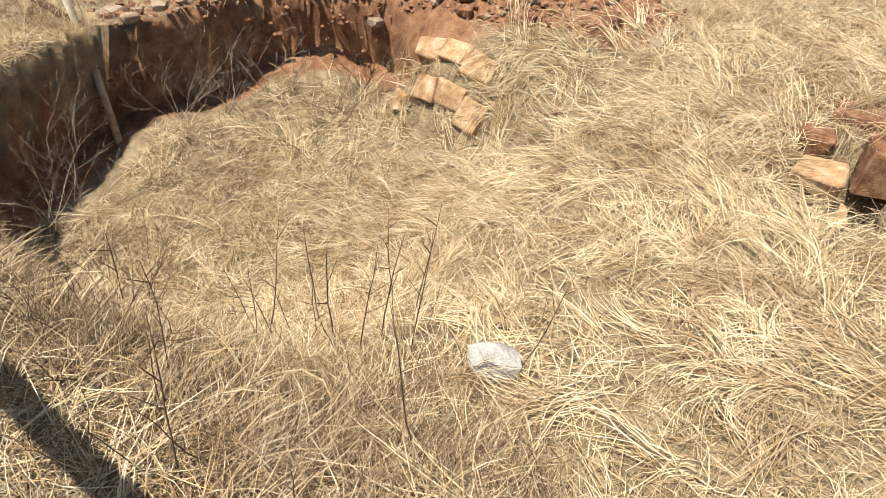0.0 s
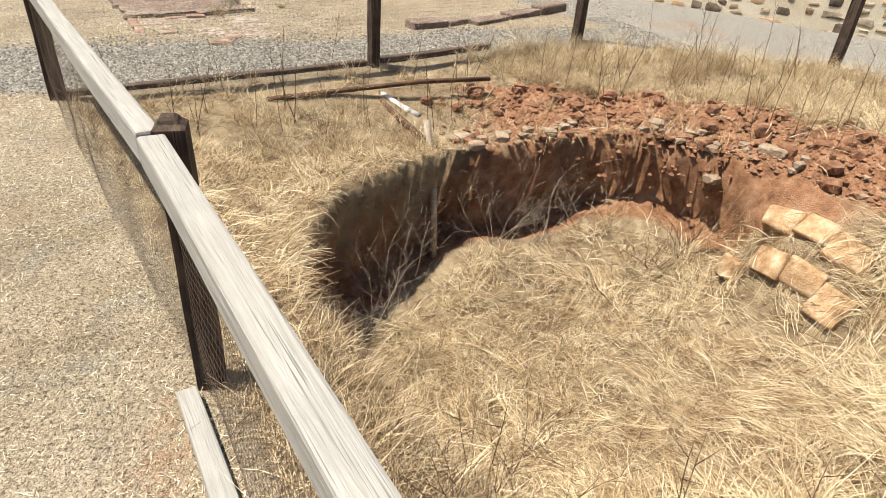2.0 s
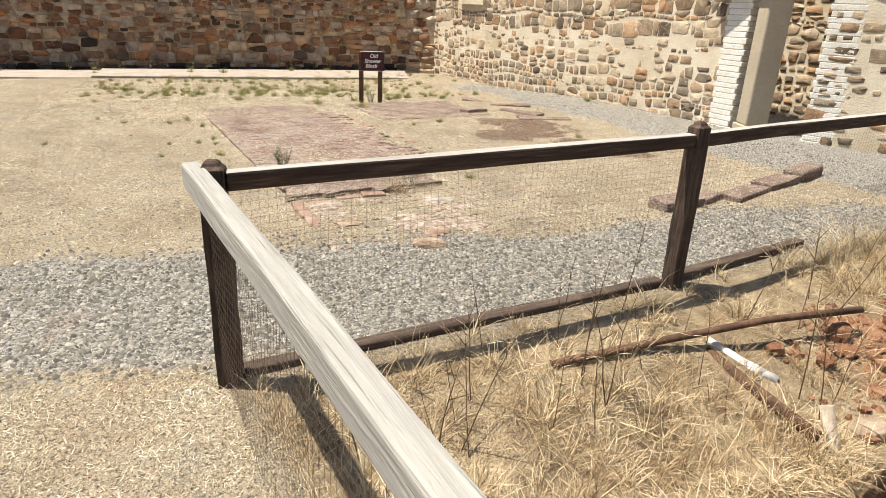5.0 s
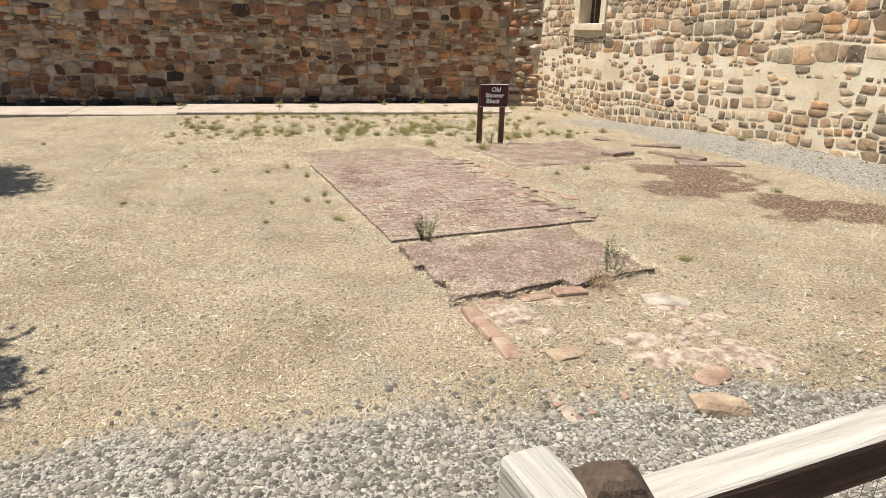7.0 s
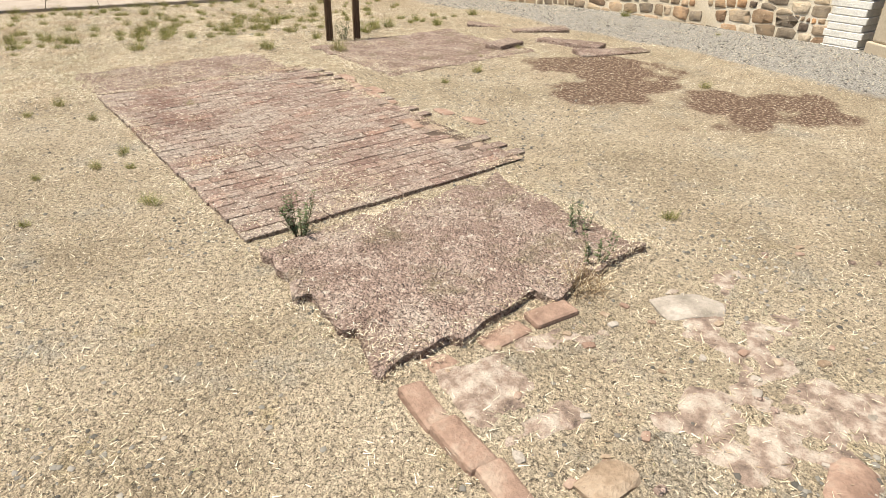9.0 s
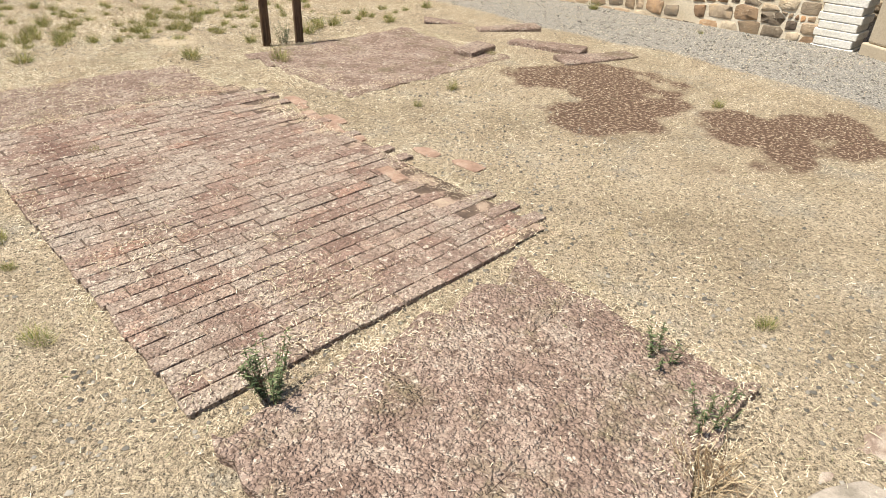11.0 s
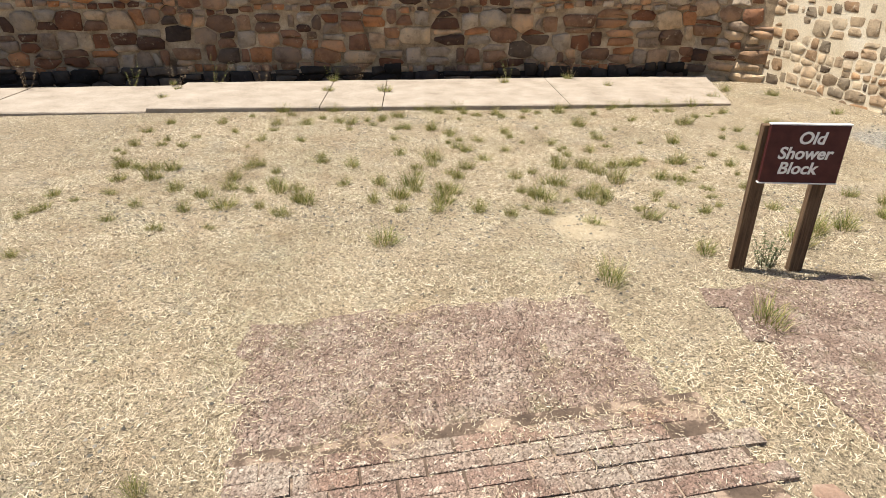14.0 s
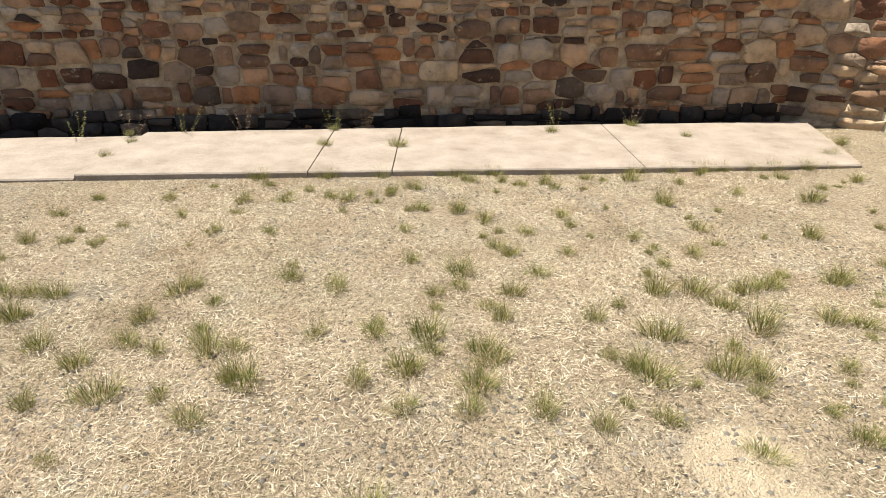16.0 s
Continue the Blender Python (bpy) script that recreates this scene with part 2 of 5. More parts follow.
def poly_dist(x, y, pts):
    """Distance to a closed line, positive inside it."""
    d = np.full(x.shape, 1e9)
    inside = np.zeros(x.shape, bool)
    for (ax, ay), (bx, by) in zip(pts, pts[1:] + pts[:1]):
        ex, ey = bx - ax, by - ay
        t = np.clip(((x - ax) * ex + (y - ay) * ey) / (ex * ex + ey * ey), 0, 1)
        d = np.minimum(d, np.hypot(x - ax - t * ex, y - ay - t * ey))
        cross = ((ay > y) != (by > y)) & (x < (bx - ax) * (y - ay) / (by - ay + 1e-12) + ax)
        inside ^= cross
    return np.where(inside, d, -d)


def ground_z(x, y):
    x, y = np.asarray(x, float), np.asarray(y, float)
    z = -0.10 * smooth01(0.3, 3.0, y) * (0.4 + 0.6 * smooth01(-5, 1, x)) - 0.06 * smooth01(5.5, 6.8, y)
    back = y - (6.0 + 0.155 * x)                     # the drain behind the slab
    z = z - 0.16 * smooth01(-0.06, 0.06, back) * smooth01(2.45, 2.3, x) * smooth01(30, 20, np.abs(x))
    near = smooth01(60, 20, np.hypot(x, y))
    z = z + 0.012 * fbm(x, y, 0.8, 1) * near
    wob = 0.10 * fbm(x, y, 1.4, 2)
    f = poly_dist(x, y, FENCE_LOOP)
    bank = -0.36 * smooth01(0.05, 1.25, f + wob)
    bank = bank * (1 - 0.55 * smooth01(2.6, 3.8, x) * smooth01(-8.2, -9.4, y))
    d = poly_dist(x, y, RIM) + 0.11 * fbm(x, y, 2.2, 3)
    south = smooth01(-12.0, -13.6, y)
    east = smooth01(1.5, 3.0, x) * smooth01(-10.2, -11.2, y)
    soft = np.maximum(south, east)
    width = 0.11 + 1.3 * soft + 0.5 * smooth01(-11.0, -12.4, y)
    floor = -1.42 + 0.86 * smooth01(-11.4, -13.9, y) + 0.20 * smooth01(-10.5, -9.7, y) * smooth01(-0.1, 0.9, x) + 0.35 * smooth01(1.2, 2.8, x) + 0.06 * fbm(x, y, 1.5, 4) + 0.045 * fbm(x, y, 4.0, 16, 3)
    k = smooth01(-0.02, 1.0, d / width)
    z = z + bank * (1 - k) + floor * k
    # heap of red rubble along the east rim
    heap = smooth01(0.85, 0.1, np.abs(d + 0.5)) * smooth01(1.0, 2.2, x) * smooth01(-12.6, -11.8, y)
    slot = smooth01(0.46, 0.26, np.hypot((x - 3.0) / 1.15, y + 14.33))   # a dark hole under broken masonry
    return z + heap * (0.13 + 0.20 * fbm(x, y, 3.4, 5)) - 0.62 * slot


def masks(x, y):
    f, d = poly_dist(x, y, FENCE_LOOP), poly_dist(x, y, RIM)
    gravel = smooth01(0.1, -0.1, f) * smooth01(-8.3, -7.9, y + 0.25 * fbm(x, y, 1, 6)) * smooth01(-6.5, -7.0, y + 0.5 * fbm(x, y, 0.9, 7))
    along = (x - 4.3) + 0.125 * (y + 0.0)          # strip in front of the east wall
    gravel = np.maximum(gravel, smooth01(-1.5, -1.0, along + 0.3 * fbm(x, y, 1, 8)) * smooth01(4.5, 2.5, y))
    straw = smooth01(-0.1, 0.3, f)
    red = np.maximum(smooth01(0.75, 0.4, np.abs(d + 0.38 + 0.3 * fbm(x, y, 2, 18))) * smooth01(0.6, 1.6, x) * smooth01(-13.0, -12.0, y),
                     smooth01(0.26, 0.1, np.abs(d - 0.20)) * smooth01(-11.8, -10.8, y))
    red = np.maximum(red, 0.45 * smooth01(0.15, 0.55, fbm(x, y, 0.7, 9)) * smooth01(-4.4, -6.0, y) * smooth01(0.1, -0.1, f))
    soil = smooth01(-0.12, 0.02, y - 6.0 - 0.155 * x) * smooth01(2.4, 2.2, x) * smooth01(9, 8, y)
    moss = smooth01(-0.22, 0.24, poly_dist(x, y, DARK_BED) + 0.5 * fbm(x, y, 3.2, 11))
    moss = np.maximum(moss, smooth01(-0.22, 0.24, poly_dist(x, y, EAST_BED) - 0.10 + 0.6 * fbm(x, y, 3.0, 12)))
    sand = 0.75 * smooth01(0.6, 0.10, np.hypot((x + 0.72) / 0.6, (y - 0.60) / 0.6) + 0.38 * fbm(x, y, 3, 19))
    return {"sand": sand, "gravel": gravel, "straw": straw, "red": red, "soil": soil, "moss": moss}


def far_lines(lo, hi, step, reach=(0.5, 1, 2, 4, 8, 16, 40, 100, 250, 600)):
    mid = np.arange(lo, hi + 1e-6, step)
    return np.concatenate([[lo - r for r in reversed(reach)], mid, [mid[-1] + r for r in reach]])


def build_ground():
    xs, ys = far_lines(-7.0, 6.6, 0.065), far_lines(-17.0, 7.6, 0.065)
    X, Y = np.meshgrid(xs, ys)
    Z = ground_z(X, Y)
    # the lining is hollowed out below the pit's north and west lip
    e = 0.02
    d0 = poly_dist(X, Y, RIM)
    gx, gy = (poly_dist(X + e, Y, RIM) - d0) / e, (poly_dist(X, Y + e, RIM) - d0) / e
    low = smooth01(-0.55, -1.1, Z) * smooth01(0.75, 0.25, d0) * (d0 > -0.1) * smooth01(-11.6, -10.6, Y)
    hollow = 0.24 * low * (1 + 0.4 * fbm(X, Y, 3, 17))
    X, Y = X - gx * hollow, Y - gy * hollow
    nx, ny = len(xs), len(ys)
    me = bpy.data.meshes.new("ground")
    idx = np.arange(nx * ny).reshape(ny, nx)
    quads = np.stack([idx[:-1, :-1], idx[:-1, 1:], idx[1:, 1:], idx[1:, :-1]], -1).reshape(-1, 4)
    me.from_pydata(np.stack([X, Y, Z], -1).reshape(-1, 3), [], quads.tolist())
    for name, v in masks(X + gx * hollow, Y + gy * hollow).items():
        a = me.attributes.new(name, "FLOAT", "POINT")
        a.data.foreach_set("value", v.ravel().astype(np.float32))
    me.polygons.foreach_set("use_smooth", [True] * len(me.polygons))
    me.materials.append(M_GROUND)
    return tagged(new("ground", me), "dry straw-coloured lawn and gravel around a dug pit", "ground", kind="structure")


build_ground()


# ---- mesh makers ----
def fast_mesh(name, verts, tris, material, smooth=False):
    me = bpy.data.meshes.new(name)
    nt = len(tris)
    me.vertices.add(len(verts))
    me.vertices.foreach_set("co", np.asarray(verts, np.float32).ravel())
    me.loops.add(nt * 3)
    me.loops.foreach_set("vertex_index", np.asarray(tris, np.int32).ravel())
    me.polygons.add(nt)
    me.polygons.foreach_set("loop_start", np.arange(0, nt * 3, 3, dtype=np.int32))
    if smooth:
        me.polygons.foreach_set("use_smooth", [True] * nt)
    me.update(calc_edges=True)
    me.materials.append(material)
    return me


def blade_arrays(base, ang, length, width, rise, fall, segs=3):
    """Ribbons: base (n,3), heading, length, width, rise and fall of the height along the blade (fractions of the length)."""
    n = len(base)
    t = np.linspace(0, 1, segs + 1)[None, :]
    L = length[:, None]
    run = np.sqrt(np.clip(1 - np.clip(rise, 0, 0.98) ** 2, 0.05, 1))[:, None]
    along = L * run * t
    z = L * (rise[:, None] * t - fall[:, None] * t * t)
    curl = (np.random.rand(n)[:, None] - 0.5) * 0.9 * t * t * L
    dx, dy = np.cos(ang)[:, None], np.sin(ang)[:, None]
    cx = base[:, :1] + dx * along - dy * curl
    cy = base[:, 1:2] + dy * along + dx * curl
    cz = base[:, 2:3] + z
    half = width[:, None] * 0.5 * (1 - 0.75 * t)
    roll = (np.random.rand(n)[:, None] - 0.5) * 2.0
    ox, oy, oz = -dy * half * np.cos(roll), dx * half * np.cos(roll), half * np.sin(roll)
    left = np.stack([cx + ox, cy + oy, cz + oz], -1)
    right = np.stack([cx - ox, cy - oy, cz - oz], -1)
    verts = np.concatenate([left, right], 1).reshape(-1, 3)
    k = segs + 1
    off = (np.arange(n) * 2 * k)[:, None]
    tris = []
    for i in range(segs):
        tris.append(np.concatenate([off + i, off + k + i, off + k + i + 1], 1))
        tris.append(np.concatenate([off + i, off + k + i + 1, off + i + 1], 1))
    return verts, np.concatenate(tris)


def scatter(n, box, keep, seed):
    """n tries in a box (x0, x1, y0, y1), thinned by the chance keep(x, y)."""
    rng = np.random.RandomState(seed)
    x, y = rng.uniform(box[0], box[1], n), rng.uniform(box[2], box[3], n)
    ok = rng.rand(n) < keep(x, y)
    return x[ok], y[ok]


def rock_mesh(name, seed, material, size=(0.1, 0.08, 0.06), rough=0.25, sub=1, cut=0.0):
    bm = bmesh.new()
    bmesh.ops.create_icosphere(bm, subdivisions=sub, radius=1)
    for v in bm.verts:
        d = v.co.normalized()
        k = 1 + rough * noise.noise(d * 1.3 + Vector((seed * 3.1, 0, 0))) + rough * 0.5 * noise.noise(d * 3 + Vector((0, seed * 5.3, 0)))
        p = d * k
        if cut:
            p = Vector([max(-cut, min(cut, c)) for c in p])
        v.co = Vector((p.x * size[0], p.y * size[1], p.z * size[2]))
    return mesh_from(name, bm, material)


def cell_polygons(rects, rng, squash=1.6):
    """Each rectangle of a rough layout becomes the irregular polygon that its neighbours leave to it."""
    c = np.array([(x, z * squash) for x, z, w, h in rects])
    c = c + np.array([(w, h * squash) for x, z, w, h in rects]) * rng.uniform(-0.07, 0.07, c.shape)
    r2 = np.array([0.25 * min(w, 2.4 * h) * h * squash for x, z, w, h in rects])
    out = []
    for i, (x, z, w, h) in enumerate(rects):
        lx, lz = w * rng.uniform(0.47, 0.56), h * squash * rng.uniform(0.47, 0.58)
        skew = rng.uniform(-0.16, 0.16, 8)
        poly = [c[i] + np.array(((sx + skew[2 * q]) * lx, (sz + skew[2 * q + 1]) * lz)) for q, (sx, sz) in enumerate(((-1, -1), (1, -1), (1, 1), (-1, 1)))]
        d2 = ((c - c[i]) ** 2).sum(1)
        for j in np.argsort(d2)[1:18]:
            nrm = c[j] - c[i]
            lim = (c[j] @ c[j] - c[i] @ c[i] - r2[j] + r2[i]) / 2
            cutp = []
            for p, q in zip(poly, poly[1:] + poly[:1]):
                a, b = p @ nrm - lim, q @ nrm - lim
                if a <= 0:
                    cutp.append(p)
                if a * b < 0:
                    cutp.append(p + (q - p) * (a / (a - b)))
            poly = cutp
            if len(poly) < 3:
                break
        if len(poly) >= 3:
            out.append(np.array(poly) / (1, squash))
    return out


def stone_tris(poly, gap, depth, rng):
    """A rough stone on the plane y = 0, proud towards -y, on an irregular outline: verts and triangles."""
    mid = poly.mean(0)
    size = np.sqrt(((poly - mid) ** 2).sum(1)).mean()
    poly = mid + (poly - mid) * max(0.3, 1 - gap / size)
    nxt = np.roll(poly, -1, 0)
    k = rng.uniform(0.04, 0.16, (len(poly), 1))
    ring = np.stack([poly + (nxt - poly) * k, poly + (nxt - poly) * (1 - k)], 1).reshape(-1, 2)
    ring = ring + rng.uniform(-0.045, 0.045, ring.shape) * size
    n = len(ring)
    mid = ring.mean(0)
    off = ring - mid
    tilt = rng.uniform(-0.5, 0.5, 2) * depth / size
    rows = [np.stack([ring[:, 0], np.full(n, 0.03), ring[:, 1]], -1)]
    for s, d in ((0.99, 0.6), (0.94, 1.0)):
        q = mid + off * s
        rows.append(np.stack([q[:, 0], -depth * d * rng.uniform(0.75, 1.15, n) + (off * s) @ tilt * d, q[:, 1]], -1))
    rows.append(np.array([[mid[0] + rng.uniform(-0.2, 0.2) * size, -depth * rng.uniform(0.85, 1.12), mid[1]]]))
    i = np.arange(n)
    j = (i + 1) % n
    tris = []
    for a, b in ((0, n), (n, 2 * n)):
        tris += [np.stack([a + i, a + j, b + j], -1), np.stack([a + i, b + j, b + i], -1)]
    tris.append(np.stack([2 * n + i, 2 * n + j, np.full(n, 3 * n)], -1))
    return np.concatenate(rows), np.concatenate(tris)


def rubble_layout(length, z0, z1, rng, heights, widths, holes=()):
    """Uneven courses of stones: rows of (x, z, w, h), with thin pinnings and tall stones among them."""
    out, z = [], z0
    while z < z1:
        ch = rng.choice(heights) * rng.uniform(0.85, 1.15)
        x = -rng.uniform(0, 0.2)
        while x < length:
            w = rng.uniform(*widths) * (0.65 if ch < 0.12 else 1.0)
            if ch > 0.17 and rng.rand() < 0.42:            # a stack of flat stones in a tall course
                cut, w = rng.uniform(0.3, 0.7), w * 1.15
                cells = [(z, ch * cut), (z + ch * cut, ch * (1 - cut))]
            else:
                cells = [(z, ch)]
                w *= rng.uniform(0.6, 1.1)
            for zz, hh in cells:
                zj = 0.045 * math.sin(x * 1.7 + z * 5) + 0.03 * math.sin(x * 4.1 + z * 3)
                mx, mz = x + w / 2, zz + hh / 2 + zj
                if 0.02 < mx < length - 0.02 and not any(a < mx < b and c < mz < d for a, b, c, d in holes):
                    out.append((mx, mz, w, hh))
            x += w
        z += ch
    return out


def stone_material(name, island, stops, speck=(0.5, 0.42, 0.3)):
    m, n, l, b = mat(name, 0.88)
    c = ramp(n, l, piece_random(n, island), stops)
    broad = noise_fac(n, l, 5, 6, 0.7, lo=0.3, hi=0.75)
    c = mix(n, l, 0.75, c, ramp(n, l, broad, [(0, (0.35, 0.31, 0.28)), (0.5, (1, 1, 1)), (1, (1.45, 1.28, 1.05))]), "MULTIPLY")
    c = mix(n, l, noise_fac(n, l, 11, 5, 0.7, lo=0.6, hi=0.75), c, speck)
    c = mix(n, l, noise_fac(n, l, 16, 5, 0.7, lo=0.62, hi=0.78), c, (0.06, 0.045, 0.035))
    l.new(c, b.inputs["Base Color"])
    h = noise_fac(n, l, 45, 5, 0.7, (1, 1, 1.6), 0.2, 0.8)
    bump(n, l, b, h, 0.8, 0.012)
    return m


def build_wall(name, label, a, b, z0, z1, thick, mortar, stones, layout, gap, depth, seed, near, holes=(), loose=None):
    """A masonry wall from a to b, its face on the right-hand side of that way; stones are proud of recessed mortar."""
    d = Vector((b[0] - a[0], b[1] - a[1]))
    bm = bmesh.new()
    cuts = sorted({0.0, d.length} | {v for h in holes for v in h[:2]})
    for u0, u1 in zip(cuts, cuts[1:]):
        hole = [h for h in holes if h[0] <= (u0 + u1) / 2 <= h[1]]
        spans = [(z0, hole[0][2]), (hole[0][3], z1)] if hole else [(z0, z1)]
        for s0, s1 in spans:
            add_box(bm, (u0, 0, s0), (u1, thick, s1))
    wall = new(name, mesh_from(name, bm, mortar))
    wall.matrix_world = pose(a[0], a[1], 0, 0, 0, math.degrees(math.atan2(d.y, d.x)))
    tagged(wall, label, "wall", kind="structure")
    rng = np.random.RandomState(seed)
    rest_v, rest_t, count, made = [], [], 0, 0
    for poly in cell_polygons(layout, rng):
        x, z = poly.mean(0)
        drop, wide = loose(z) if loose else (0.0, 1.0)
        if rng.rand() < drop or np.ptp(poly[:, 0]) < 0.04 or np.ptp(poly[:, 1]) < 0.03 or any(q[0] - 0.22 < x < q[1] + 0.22 and q[2] - 0.18 < z < q[3] + 0.2 for q in holes):
            continue
        v, t = stone_tris(poly, gap * rng.uniform(0.5, 1.6) * wide, depth * rng.uniform(0.5, 1.5), rng)
        if near(x, z) and made < 300:
            ob = new("stone", fast_mesh("stone", v, t, stones[0]))
            ob.parent = wall
            made += 1
        else:
            rest_v.append(v)
            rest_t.append(t + count)
            count += len(v)
    if rest_v:
        ob = new("stonework", fast_mesh("stonework", np.concatenate(rest_v), np.concatenate(rest_t), stones[1]))
        ob.parent = wall
        tagged(ob, kind="stuff")
    return wall


# ---- surfaces of the things ----
BROWNS = [(0, (0.06, 0.042, 0.033)), (0.12, (0.24, 0.10, 0.05)), (0.24, (0.34, 0.27, 0.20)), (0.38, (0.52, 0.43, 0.335)), (0.52, (0.27, 0.175, 0.11)), (0.64, (0.46, 0.20, 0.085)),
          (0.76, (0.58, 0.44, 0.29)), (0.88, (0.30, 0.15, 0.085)), (1, (0.13, 0.095, 0.07))]
M_STONE = [stone_material("brown_rubble_stone_" + k, i, BROWNS, (0.56, 0.44, 0.29)) for k, i in (("single", False), ("joined", True))]
PALES = [(0, (0.10, 0.075, 0.055)), (0.16, (0.36, 0.265, 0.17)), (0.32, (0.21, 0.17, 0.125)), (0.48, (0.52, 0.41, 0.28)), (0.62, (0.29, 0.185, 0.105)), (0.76, (0.56, 0.46, 0.33)), (0.88, (0.44, 0.26, 0.135)), (1, (0.15, 0.115, 0.085))]
M_STONE_E = [stone_material("sunlit_rubble_stone_" + k, i, PALES, (0.70, 0.60, 0.44)) for k, i in (("single", False), ("joined", True))]
BRICKS = [(0, (0.22, 0.142, 0.112)), (0.35, (0.29, 0.198, 0.16)), (0.65, (0.36, 0.29, 0.235)), (0.85, (0.33, 0.205, 0.155)), (1, (0.28, 0.22, 0.18))]


def brick_material(name):
    m, n, l, b = mat(name, 0.9)
    c = ramp(n, l, piece_random(n, False), BRICKS)
    c = mix(n, l, noise_fac(n, l, 2.2, 5, 0.7, lo=0.45, hi=0.66), c, (0.36, 0.30, 0.25))
    c = mix(n, l, noise_fac(n, l, 1.3, 5, 0.7, lo=0.52, hi=0.68), c, (0.17, 0.10, 0.078))
    tone, h = crumb(n, l, 95)
    c = mix(n, l, 0.65, c, tone, "MULTIPLY")
    c = mix(n, l, noise_fac(n, l, 30, 5, 0.75, lo=0.56, hi=0.63), c, (0.50, 0.43, 0.35))
    c = mix(n, l, noise_fac(n, l, 52, 4, 0.7, lo=0.54, hi=0.60, dist=0.6), c, (0.12, 0.085, 0.065))
    l.new(c, b.inputs["Base Color"])
    bump(n, l, b, h, 0.9, 0.009)
    return m


def crust_material():
    m, n, l, b = mat("pebbly_worn_brick_crust", 0.92)
    c = ramp(n, l, noise_fac(n, l, 3.5, 6, 0.7), [(0, (0.20, 0.134, 0.105)), (0.5, (0.33, 0.24, 0.195)), (1, (0.45, 0.37, 0.305))])
    c = mix(n, l, noise_fac(n, l, 2.0, 5, 0.75, lo=0.54, hi=0.68), c, (0.22, 0.18, 0.115))
    tone, h = crumb(n, l, 80)
    c = mix(n, l, 0.65, c, tone, "MULTIPLY")
    c = mix(n, l, noise_fac(n, l, 26, 5, 0.75, lo=0.56, hi=0.63), c, (0.50, 0.42, 0.34))
    c = mix(n, l, noise_fac(n, l, 44, 4, 0.7, lo=0.54, hi=0.60, dist=0.8), c, (0.13, 0.088, 0.068))
    l.new(c, b.inputs["Base Color"])
    bump(n, l, b, h, 1.0, 0.014)
    return m


M_BRICK = brick_material("worn_red_brick")
M_JOINT = simple("dark_joint_soil", [(0, (0.06, 0.042, 0.032)), (0.5, (0.13, 0.092, 0.068)), (0.6, (0.30, 0.22, 0.165)), (1, (0.38, 0.30, 0.225))], 7, 0.95)
M_ORANGE = simple("orange_sandstone", [(0, (0.26, 0.15, 0.08)), (0.5, (0.46, 0.295, 0.155)), (1, (0.60, 0.47, 0.32))], 9, 0.9, 60, 0.008)
M_PALE = simple("pale_weathered_stone", [(0, (0.22, 0.19, 0.15)), (0.5, (0.36, 0.31, 0.255)), (1, (0.47, 0.42, 0.355))], 7, 0.9, 60, 0.008)
M_ROCK = simple("tan_field_stone", [(0, (0.18, 0.12, 0.075)), (0.5, (0.32, 0.235, 0.16)), (1, (0.45, 0.36, 0.265))], 9, 0.9, 60, 0.01)
M_REDROCK = simple("red_clod_earth", [(0, (0.10, 0.046, 0.027)), (0.5, (0.25, 0.12, 0.065)), (1, (0.40, 0.24, 0.145))], 11, 0.95, 70, 0.014)
M_PIPE = simple("white_plastic_pipe", [(0, (0.62, 0.60, 0.56)), (1, (0.78, 0.77, 0.73))], 9, 0.45, 80, 0.001)
M_EDGE = simple("dull_orange_edging_brick", [(0, (0.20, 0.125, 0.09)), (0.5, (0.31, 0.205, 0.15)), (1, (0.40, 0.31, 0.235))], 8, 0.92, 50, 0.01)
M_RUST = simple("rusted_iron", [(0, (0.06, 0.035, 0.022)), (0.6, (0.13, 0.07, 0.04)), (1, (0.22, 0.14, 0.09))], 14, 0.8, 120, 0.003)
M_PIER = simple("tan_painted_render", [(0, (0.40, 0.33, 0.235)), (1, (0.50, 0.42, 0.31))], 1.5, 0.85, 60, 0.003)
M_WHITE = simple("white_limewash", [(0, (0.66, 0.60, 0.50)), (0.5, (0.80, 0.76, 0.67)), (1, (0.84, 0.81, 0.74))], 3, 0.9, 50, 0.006)
M_CONC = simple("pale_broken_concrete", [(0, (0.26, 0.24, 0.21)), (0.5, (0.42, 0.40, 0.365)), (1, (0.54, 0.52, 0.48))], 8, 0.9, 45, 0.012)
M_SIGN, _n, _l, _b = mat("maroon_sign_paint", 0.45)
_l.new(ramp(_n, _l, noise_fac(_n, _l, 18, 4), [(0, (0.055, 0.014, 0.014)), (1, (0.085, 0.024, 0.022))]), _b.inputs["Base Color"])
M_LETTER, _n, _l, _b = mat("white_sign_lettering", 0.6)
_b.inputs["Base Color"].default_value = (0.80, 0.78, 0.74, 1)
M_TWIG = simple("grey_dead_twig", [(0, (0.26, 0.20, 0.14)), (1, (0.55, 0.47, 0.37))], 20, 0.85)
M_STALK = simple("brown_weed_stalk", [(0, (0.08, 0.05, 0.03)), (1, (0.22, 0.145, 0.085))], 20, 0.85)


